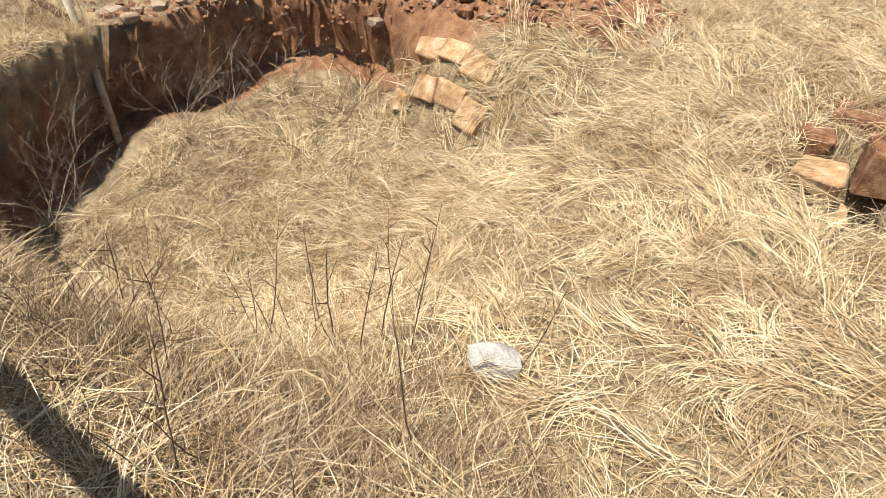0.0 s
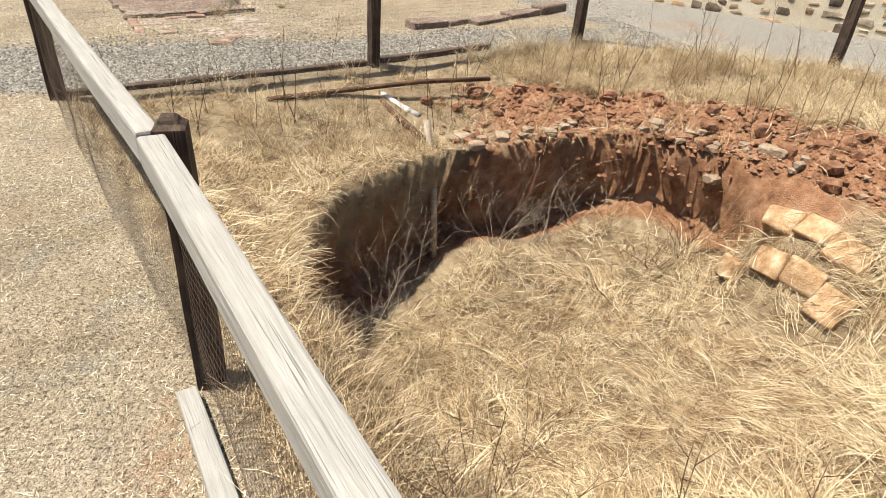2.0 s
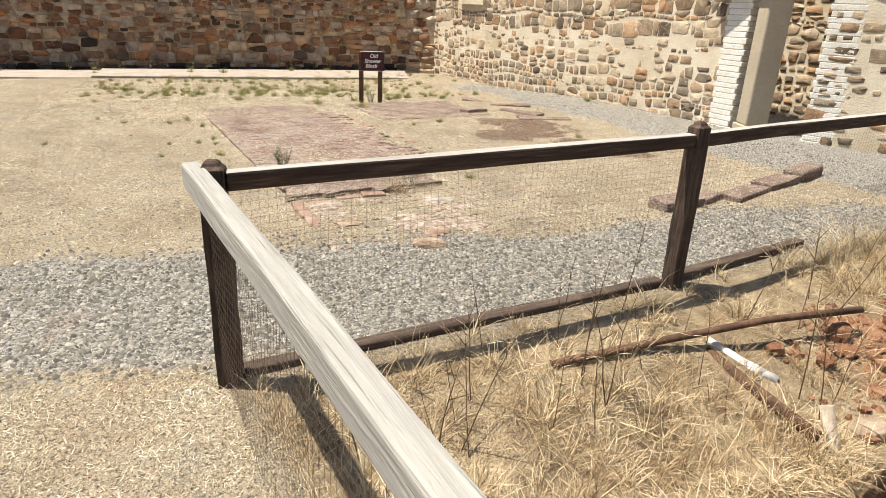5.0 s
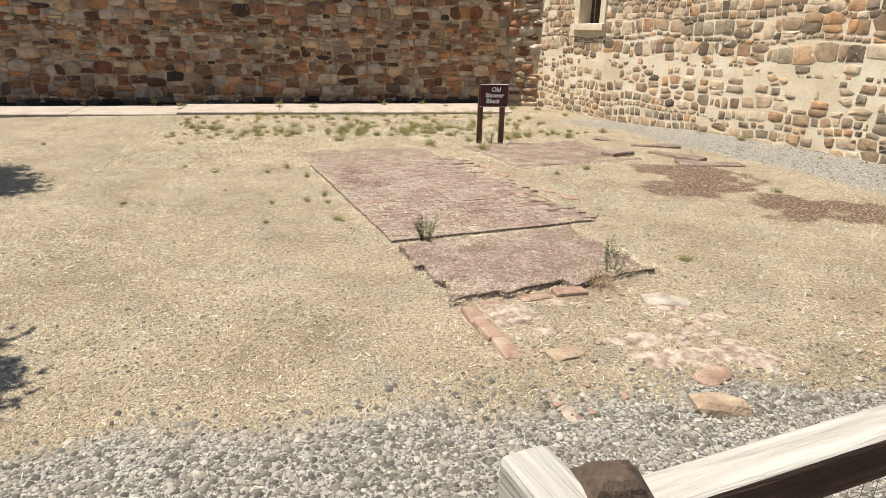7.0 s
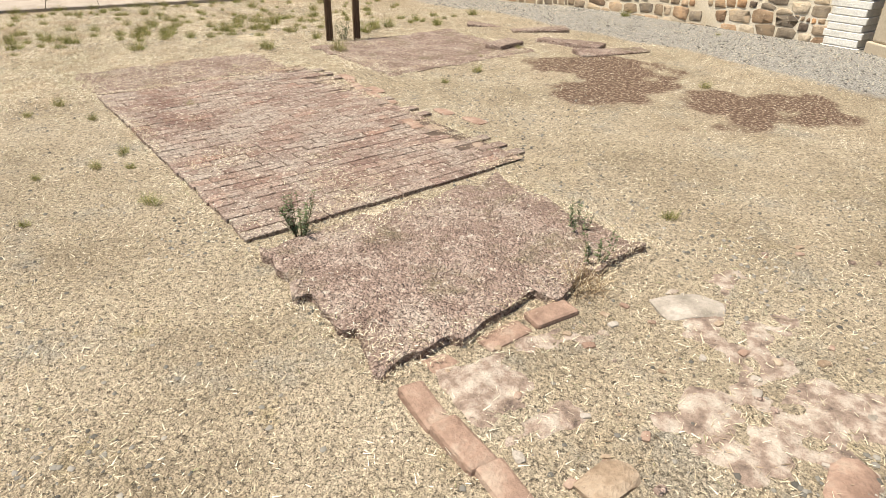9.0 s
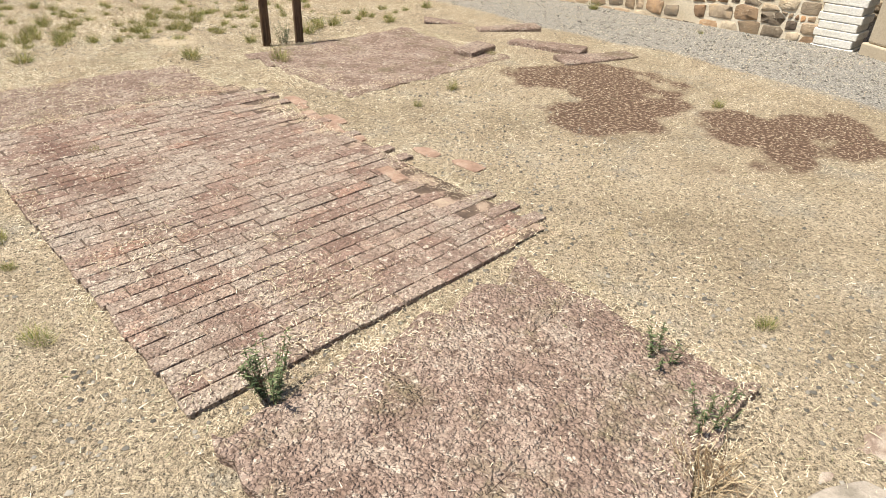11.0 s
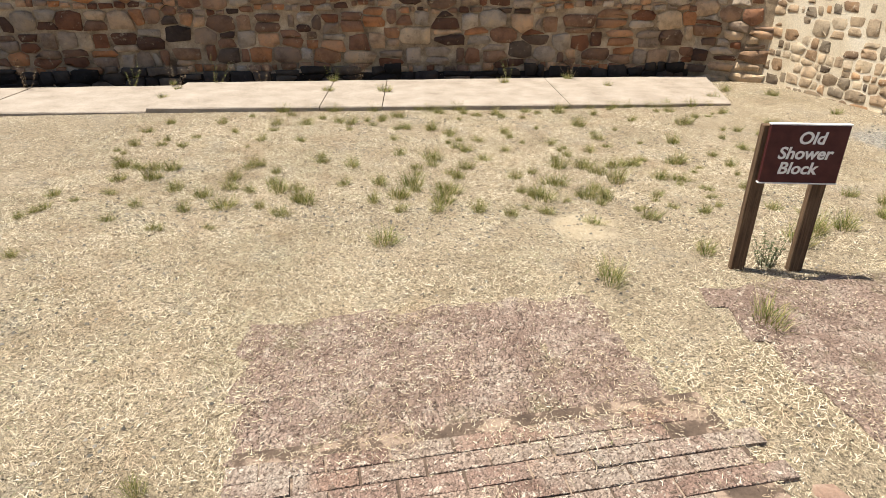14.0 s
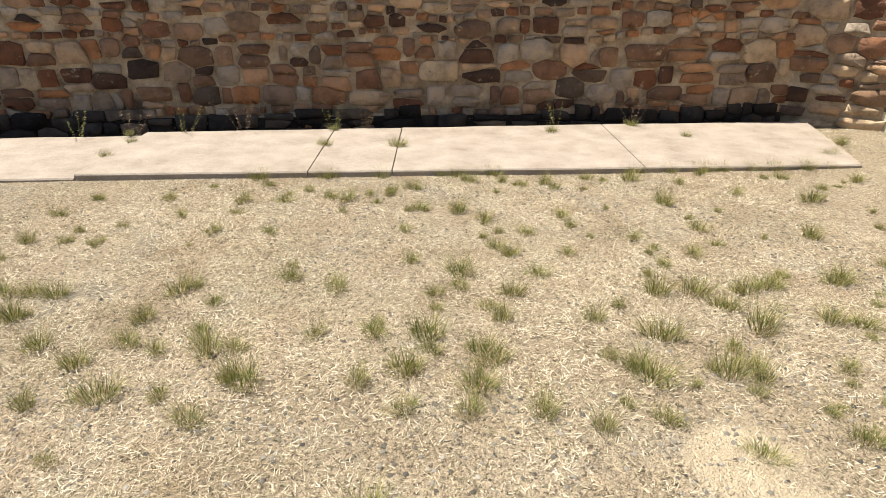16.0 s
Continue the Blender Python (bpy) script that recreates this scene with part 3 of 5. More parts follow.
def leaf_material(name, stops, rough=0.7, patches=()):
    m, n, l, b = mat(name, rough)
    c = ramp(n, l, nodes_random(n), stops)
    for scale, tint in patches:
        c = mix(n, l, noise_fac(n, l, scale, 5, 0.65, lo=0.46, hi=0.66), c, mix(n, l, 1.0, c, tint, "MULTIPLY"))
    l.new(c, b.inputs["Base Color"])
    t = n.new("ShaderNodeBsdfTranslucent")
    l.new(c, t.inputs["Color"])
    s = n.new("ShaderNodeMixShader")
    s.inputs[0].default_value = 0.14
    l.new(b.outputs[0], s.inputs[1])
    l.new(t.outputs[0], s.inputs[2])
    l.new(s.outputs[0], n["Material Output"].inputs["Surface"])
    return m


def nodes_random(n):
    return n.new("ShaderNodeNewGeometry").outputs["Random Per Island"]


M_STRAW = leaf_material("dry_straw", [(0, (0.16, 0.104, 0.053)), (0.28, (0.43, 0.315, 0.175)), (0.6, (0.65, 0.525, 0.325)), (1, (0.78, 0.68, 0.485))], patches=((1.2, (0.80, 0.76, 0.74)), (3.5, (0.66, 0.58, 0.50))))
M_HAY = leaf_material("brown_hay", [(0, (0.075, 0.045, 0.024)), (0.4, (0.24, 0.155, 0.085)), (0.75, (0.46, 0.35, 0.21)), (1, (0.62, 0.52, 0.35))])
M_LAWN = leaf_material("dry_lawn", [(0, (0.15, 0.115, 0.075)), (0.25, (0.44, 0.355, 0.24)), (0.5, (0.70, 0.60, 0.43)), (0.93, (0.86, 0.78, 0.62)), (1, (0.24, 0.25, 0.11))], patches=((0.9, (0.80, 0.82, 0.78)), (2.6, (0.74, 0.66, 0.60))))
M_GREEN = leaf_material("green_tuft_grass", [(0, (0.07, 0.105, 0.018)), (0.5, (0.19, 0.22, 0.045)), (0.75, (0.36, 0.33, 0.11)), (1, (0.58, 0.48, 0.26))])
M_WEED = leaf_material("dark_green_weed", [(0, (0.05, 0.075, 0.03)), (0.6, (0.11, 0.145, 0.065)), (1, (0.21, 0.235, 0.115))])
M_PEBBLE, _n, _l, _b = mat("grey_gravel", 0.85)
_l.new(ramp(_n, _l, nodes_random(_n), [(0, (0.055, 0.05, 0.042)), (0.4, (0.13, 0.118, 0.098)), (0.85, (0.23, 0.208, 0.174)), (1, (0.34, 0.31, 0.26))]), _b.inputs["Base Color"])


# ---- walls ----
rng0 = np.random.RandomState(3)
LEN_N = math.dist(WALL_A, WALL_B)
build_wall("wall_north", "brown rubble stone wall in shade with tan mortar", WALL_A, WALL_B, -0.7, 2.75, 0.5, M_MORTAR, M_STONE,
           rubble_layout(LEN_N, -0.35, 2.5, rng0, [0.09, 0.12, 0.16, 0.21, 0.27], (0.14, 0.48)), 0.008, 0.03, 5,
           lambda x, z: x > 8.6 and z < 1.75)
build_wall("wall_corner", "rough stone end of the rubble wall", (2.42, 6.675), (3.25, 6.10), -0.7, 2.75, 0.5, M_MORTAR, M_STONE,
           rubble_layout(1.0, -0.3, 2.5, rng0, [0.12, 0.17, 0.22], (0.25, 0.5)), 0.012, 0.035, 6, lambda x, z: z < 2)
# added low course; its near-black colours paint the shade behind the slab
FOOT_SHADE = [(0, (0.025, 0.02, 0.017)), (0.5, (0.06, 0.048, 0.04)), (0.85, (0.11, 0.085, 0.065)), (1, (0.22, 0.16, 0.11))]
M_FOOT_SHADE = [stone_material("shade_dark_stone_" + k, i, FOOT_SHADE, (0.10, 0.08, 0.06)) for k, i in (("single", False), ("joined", True))]
M_SHADE_MORTAR = simple("shade_dark_mortar", [(0, (0.015, 0.013, 0.011)), (1, (0.055, 0.045, 0.036))], 4.0, 0.95, 50, 0.01)
build_wall("wall_footing", "added rough stone course coloured as the dark shade at the wall foot", (WALL_A[0], WALL_A[1] - 0.05), (WALL_B[0] - 0.05, WALL_B[1] - 0.054), -0.7, -0.02, 0.045, M_SHADE_MORTAR, M_FOOT_SHADE,
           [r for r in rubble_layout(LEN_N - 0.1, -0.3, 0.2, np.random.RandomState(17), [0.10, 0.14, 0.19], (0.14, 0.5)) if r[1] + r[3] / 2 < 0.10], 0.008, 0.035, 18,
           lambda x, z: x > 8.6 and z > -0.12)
LEN_E = math.dist(EAST_A, EAST_B)
HOLE = (1.47, 2.17, 1.80, 2.75)


def east_band(z):
    """How often a stone is covered by limewash, and how far the mortar laps over it, by height."""
    if z < 0.42:
        return 0.04, 1.4
    if z < 0.92:
        return 0.12, 2.1
    if z < 1.22:
        return 0.55, 2.0
    return 0.02, 0.35


build_wall("wall_east", "sunlit stone wall with cream limewashed lower band", EAST_A, EAST_B, -0.7, 5.3, 0.5, M_CREAM, M_STONE_E,
           rubble_layout(LEN_E, -0.25, 3.4, rng0, [0.07, 0.11, 0.15, 0.19, 0.25], (0.10, 0.38)), 0.009, 0.006, 8, lambda x, z: z < 1.25, [HOLE], east_band)
build_wall("wall_porch", "sunlit cream mortared stone wall beyond the porch", (5.5, -4.1), (9.0, -10.4), -0.7, 4.0, 0.45, M_CREAM, M_STONE_E,
           rubble_layout(7.2, -0.2, 3.0, rng0, [0.12, 0.17, 0.24], (0.18, 0.46)), 0.024, 0.006, 9,
           lambda x, z: z < 1.6, loose=lambda z: (0.25, 1.6))

build_wall("wall_porch_back", "pale stone wall seen through the porch opening", (6.9, -0.6), (8.4, -6.2), -0.7, 3.6, 0.4, M_CREAM, M_STONE_E,
           rubble_layout(5.8, -0.2, 2.8, rng0, [0.12, 0.17, 0.24], (0.15, 0.42)), 0.022, 0.012, 10, lambda x, z: False)


def wall_frame(a, b):
    return pose(a[0], a[1], 0, 0, 0, math.degrees(math.atan2(b[1] - a[1], b[0] - a[0])))


def build_window():
    win = new("window_1")
    win.matrix_world = wall_frame(EAST_A, EAST_B)
    tagged(win, "small sunken window with a pale stone sill", "window", kind="structure")

    def bar(name, lo, hi, material, label=""):
        bm = bmesh.new()
        add_box(bm, lo, hi)
        bmesh.ops.bevel(bm, geom=bm.edges[:], offset=0.012, segments=2, profile=0.5, affect="EDGES")
        part(name, bm, material, win, label)
    x0, x1, z0, z1 = HOLE
    bar("window_sill", (x0 - 0.18, -0.09, z0 - 0.13), (x1 + 0.18, 0.2, z0 + 0.01), M_CREAM, "thick cream stone sill")
    bar("jamb", (x0 - 0.17, -0.035, z0 + 0.01), (x0 + 0.004, 0.25, z1), M_CREAM)
    bar("jamb", (x1 - 0.004, -0.035, z0 + 0.01), (x1 + 0.17, 0.25, z1), M_CREAM)
    bar("lintel", (x0 - 0.2, -0.04, z1), (x1 + 0.2, 0.25, z1 + 0.16), M_CREAM)
    bar("window_frame", (x0, 0.28, z0), (x0 + 0.06, 0.33, z1), M_POST)
    bar("window_frame", (x1 - 0.06, 0.28, z0), (x1, 0.33, z1), M_POST)
    bar("window_frame", (x0, 0.28, z1 - 0.06), (x1, 0.33, z1), M_POST)
    bar("shutter", (x0 + 0.06, 0.34, z0), (x1 - 0.06, 0.38, z1 - 0.06), M_POST, "dark shuttered board")


build_window()


def build_quoins(name, at, rz, n, label):
    q = thing(name, label, "quoins", kind="structure", at=at, rz=rz)
    z, rng = -0.15, random.Random(n)
    i = 0
    while z < 3.2:
        h = rng.uniform(0.075, 0.09)
        w = 0.43 if i % 2 else 0.38
        bm = bmesh.new()
        add_box(bm, (-w / 2, -0.06, z), (w / 2, 0.3, z + h - 0.003))
        bmesh.ops.bevel(bm, geom=bm.edges[:], offset=0.008, segments=1, profile=0.5, affect="EDGES")
        part("brick", bm, M_WHITE, q)
        z, i = z + h, i + 1


build_quoins("quoin_1", (5.20, -2.76, 0), -82, 1, "white limewashed brick quoins at the wall end")
build_quoins("quoin_2", (5.62, -4.2, 0), -61, 2, "white limewashed brick quoins beyond the opening")


def build_porch():
    p = thing("porch_pier", "square tan rendered porch pier on a dark plinth", "pier", at=(5.28, -3.3, -0.05), rz=-20)
    bm = bmesh.new()
    add_box(bm, (-0.17, -0.17, 0.16), (0.17, 0.17, 2.0))
    bmesh.ops.bevel(bm, geom=bm.edges[:], offset=0.03, segments=3, profile=0.5, affect="EDGES")
    part("shaft", bm, M_PIER, p)
    bm = bmesh.new()
    add_box(bm, (-0.2, -0.2, -0.1), (0.2, 0.2, 0.165))
    bmesh.ops.bevel(bm, geom=bm.edges[:], offset=0.015, segments=2, profile=0.5, affect="EDGES")
    part("plinth", bm, M_PIER, p, "low square plinth")
    bm = bmesh.new()
    add_box(bm, (-0.25, -0.21, 1.99), (0.25, 0.21, 2.12))
    bmesh.ops.bevel(bm, geom=bm.edges[:], offset=0.02, segments=2, profile=0.5, affect="EDGES")
    part("capital", bm, M_WHITE, p, "plain cream cap")
    b = thing("porch_beam", "cream painted timber porch beam resting on a pier", "beam", at=(5.28, -3.3, 2.07), rz=-68)
    bm = worn_beam(3.6, 0.2, 0.24, 4)
    bmesh.ops.translate(bm, verts=bm.verts, vec=(-1.0, 0, 0))
    part("timber", bm, M_WHITE, b)


build_porch()


# ---- concrete slab by the wall ----
def build_slab():
    s = tagged(new("concrete_slab"), "cracked pale concrete slab with grass in its joints", "slab", kind="structure")
    cuts = [(-9.6, -6.55), (-6.53, -4.75), (-4.74, -2.9), (-2.89, -2.2), (-2.19, 0.02), (0.03, 2.08)]
    for i, (x0, x1) in enumerate(cuts):
        drop = 0.035 if i < 2 else 0.0
        n = 14
        xs = [x0 + (x1 - x0) * k / n for k in range(n + 1)]
        bm = bmesh.new()
        rows = []
        for x in xs:
            shear = 0.42 * max(0.0, (x - 0.03) / 2.05)             # the east end runs askew
            yf = 4.315 + 0.10 * x + 0.014 * noise.noise(Vector((x * 3, i, 0)))
            yb = 5.98 + 0.152 * x
            zf, zb = 0.018 - 0.0125 * (x + 4.7) - drop, 0.02 - 0.012 * (x + 4.7) - drop
            rows.append([(x, yf, zf - 0.2), (x, yf, zf - 0.012), (x, yf + 0.012, zf)]
                        + [(x + shear * k / 6, yf + (yb - yf) * k / 6, zf + (zb - zf) * k / 6 + 0.006 * noise.noise(Vector((x * 2, k, i)))) for k in range(1, 7)]
                        + [(x + shear, yb, zb - 0.25)])
        vs = [[bm.verts.new(p) for p in r] for r in rows]
        for a, b in zip(vs, vs[1:]):
            for k in range(len(a) - 1):
                bm.faces.new((a[k], b[k], b[k + 1], a[k + 1]))
        for r in (vs[0], vs[-1]):
            bm.faces.new(r)
        bmesh.ops.recalc_face_normals(bm, faces=bm.faces[:])
        part("slab_panel", bm, M_SLAB, s)


build_slab()


# ---- old brick floors ----
O, U, V = Vector((-1.99, -4.45)), Vector((0.987, 0.162)), Vector((-0.162, 0.987))


def floor_pose(u, v, z=0.0, turn=0.0):
    p = O + U * u + V * v
    return pose(p.x, p.y, z, 0, 0, math.degrees(math.atan2(U.y, U.x)) + turn)


def paver_meshes(length, width, high, material, n=5, bev=0.004):
    out = []
    for i in range(n):
        bm = bmesh.new()
        add_box(bm, (-length / 2, -width / 2, -high), (length / 2, width / 2, 0))
        bmesh.ops.bevel(bm, geom=[e for e in bm.edges if max(v.co.z for v in e.verts) > -0.001], offset=bev, segments=1, profile=0.5, affect="EDGES")
        rng = random.Random(i)
        for v in bm.verts:
            v.co += Vector((rng.uniform(-1, 1), rng.uniform(-1, 1), rng.uniform(-0.7, 0.4))) * 0.0028
        out.append(mesh_from("brick", bm, material))
    return out


def build_brick_floor(name, label, u0, u1, v0, v1, top, seed, bl=0.226, bw=0.084, joint=0.006):
    f = new(name)
    f.matrix_world = floor_pose(0, 0)
    tagged(f, label, "brick floor", kind="structure")
    bm = bmesh.new()
    n = 24
    grid = [[bm.verts.new((u0 + 0.02 + (u1 - u0 - 0.02) * i / n, v0 + 0.02 + (v1 - v0 + 0.02) * j / n, top - 0.0065 + 0.008 * noise.noise(Vector(((u0 + (u1 - u0) * i / n) * 1.2, (v0 + (v1 - v0) * j / n) * 1.2, seed))) + 0.002 * noise.noise(Vector((i * 0.7, j * 0.7, seed))))) for i in range(n + 1)] for j in range(n + 1)]
    for j in range(n):
        for i in range(n):
            bm.faces.new((grid[j][i], grid[j][i + 1], grid[j + 1][i + 1], grid[j + 1][i]))
    part("bedding", bm, M_JOINT, f)
    rng = random.Random(seed)
    kinds = paver_meshes(bl - 0.010, bw - joint, 0.07, M_BRICK, 5, 0.0025)
    row, v = 0, v0
    while v + bw <= v1 + 0.02:
        u = u0 - (bl * 0.5 if row % 2 else 0.0) + rng.uniform(-0.01, 0.01)
        while u < u1 - 0.06:
            if u + bl > u0 + 0.05 and rng.random() > (0.3 if u > u1 - 0.3 else 0):
                b = new("brick", kinds[rng.randrange(len(kinds))])
                b.parent = f
                x, y = u + bl / 2, v + bw / 2
                sx = 0.5 if u < u0 - 0.05 else 1.0
                b.location = (u0 + bl / 4 if u < u0 - 0.05 else min(x, u1 - 0.02), y, top + 0.008 * noise.noise(Vector((x * 1.2, y * 1.2, seed))) + rng.uniform(-0.001, 0.001))
                b.rotation_euler = (rng.uniform(-0.006, 0.006), rng.uniform(-0.006, 0.006), rng.uniform(-0.012, 0.012))
                b.scale = (sx, 1, 1)
            u += bl
        v, row = v + bw, row + 1
    return f


build_brick_floor("floor_brick", "worn lichen-grey and red brick floor of a demolished room", 0.0, 1.82, 0.0, 3.05, 0.024, 1)


def build_worn_floor(name, label, u0, u1, v0, v1, top, seed):
    """A crumbling floor whose bricks are worn to one pebbly crust: a few big cracked pieces with ragged rims."""
    f = new(name)
    f.matrix_world = floor_pose(0, 0)
    tagged(f, label, "brick floor", kind="structure")
    rng = random.Random(seed)
    rows = [v0 + (v1 - v0) * k for k in (0, 0.34, 0.69, 1)]
    for r, (a, b) in enumerate(zip(rows, rows[1:])):
        cuts = [u0] + sorted(u0 + (u1 - u0) * (k + rng.uniform(-0.08, 0.08)) for k in (0.36, 0.7)) + [u1]
        for c, d in zip(cuts, cuts[1:]):
            bm = bmesh.new()
            nx, ny = 16, 14
            grid = []
            for j in range(ny + 1):
                line = []
                for i in range(nx + 1):
                    x, y = c + (d - c) * i / nx, a + (b - a) * j / ny
                    rim = min(x - u0, u1 - x, y - v0, v1 - y)
                    rag = 0.09 * max(0.0, 1 - rim / 0.14) * noise.noise(Vector((x * 6.5, y * 6.5, seed)))
                    z = top + 0.010 * noise.noise(Vector((x * 3, y * 3, seed))) + 0.006 * noise.noise(Vector((x * 16, y * 16, seed)))
                    if i in (0, nx) or j in (0, ny):
                        z -= 0.006
                    line.append(bm.verts.new((x + rag + 0.006 * noise.noise(Vector((y * 12, c, 0))), y + rag + 0.006 * noise.noise(Vector((x * 12, a, 3))), z)))
                grid.append(line)
            for j in range(ny):
                for i in range(nx):
                    bm.faces.new((grid[j][i], grid[j][i + 1], grid[j + 1][i + 1], grid[j + 1][i]))
            ext = bmesh.ops.extrude_edge_only(bm, edges=[e for e in bm.edges if e.is_boundary])
            for q in ext["geom"]:
                if isinstance(q, bmesh.types.BMVert):
                    q.co.z -= 0.09
            part("worn_panel", bm, M_CRUST, f)
    return f


M_CRUST = crust_material()
build_worn_floor("floor_front", "raised worn brick platform with pebbly weathered crust", 0.0, 1.45, -1.19, -0.14, 0.045, 2)
build_worn_floor("floor_end", "worn red-brown crust at the end of the brick floor", 0.0, 1.72, 3.06, 3.95, 0.014, 5)
build_worn_floor("floor_sign", "dull red worn brick floor crust beside a sign", 2.32, 4.22, 2.3, 3.88, 0.014, 3)


def loose_slab(name, label, x, y, z, size, rz, material, seed, group="loose stones in the old floor", category="stone", tilt=0):
    me = rock_mesh(name, seed, material, (size[0] * 0.62, size[1] * 0.62, size[2]), 0.3, 2, 0.78)
    ob = new(name, me)
    ob.matrix_world = pose(x, y, z, tilt, 0, rz)
    return tagged(ob, label, category, group)


for i, (x, y, l, w, h, rz, kind) in enumerate([
        (-0.95, -6.90, 0.26, 0.15, 0.12, -14, 0), (-1.42, -6.33, 0.2, 0.12, 0.07, 8, 0), (-0.53, -5.80, 0.30, 0.17, 0.05, -20, 2), (-0.82, -6.66, 0.24, 0.13, 0.05, 25, 1),
        (-0.42, -2.55, 0.22, 0.11, 0.03, 100, 1), (-0.38, -2.2, 0.22, 0.11, 0.03, 95, 1), (-0.15, -3.0, 0.2, 0.11, 0.03, 98, 1), (-0.05, -3.3, 0.22, 0.11, 0.03, 102, 1), (-0.45, -1.7, 0.22, 0.11, 0.03, 98, 1)]):
    loose_slab("paving_stone", ("tan flat stone set in dry ground", "orange worn edging brick in dry ground", "pale flat slab fragment in dry ground")[kind],
               x, y, float(ground_z(x, y)) - 0.004, (l, w, h * 0.5 if y < -4 else h * 0.8), rz, ((M_ROCK, M_EDGE, M_PALE) if y < -4 else (M_CRUST, M_EDGE, M_ROCK))[kind], i)
rf = random.Random(77)
for i in range(90):
    x, y = rf.uniform(-1.65, 0.7), rf.uniform(-6.85, -5.65)
    s = rf.uniform(0.012, 0.035)
    loose_slab("stone_fragment", "broken stone or mortar fragment bedded in dry ground", x, y, float(ground_z(x, y)) + 0.002, (s * 1.5, s, s * 0.35), rf.uniform(0, 180),
               (M_ROCK, M_EDGE, M_PALE, M_CRUST)[i % 4], i % 12, "stone fragments before the platform", "fragment")


def paving_crust():
    """Thin worn mortar and brick rubble in front of the platform; it breaks through the ground in ragged patches."""
    nx, ny = 110, 110
    X, Y = np.meshgrid(np.linspace(-1.72, 0.9, nx), np.linspace(-6.95, -5.58, ny))
    rim = np.minimum(np.minimum(X + 1.72, 0.9 - X), np.minimum(Y + 6.95, -5.58 - Y))
    Z = ground_z(X, Y) - 0.004 + 0.030 * fbm(X, Y, 1.9, 64) + 0.020 * fbm(X, Y, 7, 65) - 0.05 * smooth01(0.10, 0.0, rim) - 0.016 * smooth01(-0.6, 0.7, X)
    idx = np.arange(nx * ny).reshape(ny, nx)
    tri = np.concatenate([np.stack([idx[:-1, :-1], idx[:-1, 1:], idx[1:, 1:]], -1).reshape(-1, 3), np.stack([idx[:-1, :-1], idx[1:, 1:], idx[1:, :-1]], -1).reshape(-1, 3)])
    tagged(new("floor_mortar", fast_mesh("floor_mortar", np.stack([X, Y, Z], -1).reshape(-1, 3), tri, M_MORTARBED, True)), "ragged pale mortar bed of a vanished brick floor", "mortar bed", kind="structure")


M_MORTARBED = simple("pale_pink_mortar_bed", [(0, (0.13, 0.095, 0.075)), (0.4, (0.30, 0.22, 0.17)), (0.6, (0.40, 0.325, 0.26)), (1, (0.52, 0.45, 0.365))], 13, 0.95, 90, 0.014, lo=0.32, hi=0.68)
paving_crust()
# edging bricks of the mortar bed and of the main floor's east side
re_ = random.Random(8)
for x0, y0, x1, y1, count in ((-1.75, -5.72, -1.65, -6.52, 4), (-1.66, -5.66, -0.95, -5.57, 3), (-0.52, -3.35, -0.45, -1.65, 6)):
    ang = math.degrees(math.atan2(y1 - y0, x1 - x0))
    for k in range(count):
        q = (k + 0.5) / count
        px, py = x0 + (x1 - x0) * q + re_.uniform(-0.012, 0.012), y0 + (y1 - y0) * q
        bm = worn_beam(0.215, 0.10, 0.075, 50 + k + count, 0.014, 5, 0.014)
        bmesh.ops.translate(bm, verts=bm.verts, vec=(-0.107, 0, 0))
        ob = new("edging_brick", mesh_from("edging_brick", bm, M_EDGE))
        ob.matrix_world = pose(px, py, float(ground_z(px, py)) - 0.066 + re_.uniform(-0.012, 0.008), re_.uniform(-5, 5), re_.uniform(-4, 4), ang + re_.uniform(-6, 6))
        tagged(ob, "dull orange worn edging brick bedded in dry ground", "brick", "edging bricks")
# broken slabs that step down at the floor's far corner
for i, (x0, y0, x1, y1, w, up) in enumerate([(1.97, 0.28, 2.50, -0.06, 0.26, 0.10), (2.24, -0.36, 2.88, -0.66, 0.24, 0.11), (1.40, -1.26, 1.80, -1.10, 0.22, 0.07), (2.22, -0.98, 2.54, -1.70, 0.26, 0.08), (2.10, -1.82, 2.95, -1.94, 0.24, 0.12)]):
    d = math.hypot(x1 - x0, y1 - y0)
    bm = worn_beam(d, w, 0.12, i + 70, 0.02, 8, 0.03)
    ob = new("broken_slab", mesh_from("broken_slab", bm, M_CRUST))
    ob.matrix_world = pose(x0, y0, float(ground_z(x0, y0)) + 0.4 * up - 0.12, 0, 0, math.degrees(math.atan2(y1 - y0, x1 - x0)))
    tagged(ob, "broken pinkish slab at the edge of the old floor", "slab", "broken slabs by the gravel")
for i, (x0, y0, x1, y1) in enumerate([(1.25, -6.5, 1.75, -6.38), (1.78, -6.36, 2.1, -6.22), (2.15, -6.38, 2.75, -6.1), (2.78, -6.1, 3.35, -5.9), (3.38, -5.9, 3.95, -5.66)]):
    d = math.hypot(x1 - x0, y1 - y0)
    bm = worn_beam(d, 0.22, 0.14, i + 20, 0.02, 7, 0.035)
    ob = new("kerb_stone", mesh_from("kerb_stone", bm, M_CRUST))
    ob.matrix_world = pose(x0, y0, -0.05, 0, 0, math.degrees(math.atan2(y1 - y0, x1 - x0)))
    tagged(ob, "low reddish kerb stone of the old floor", "kerb stone", "kerb stones")


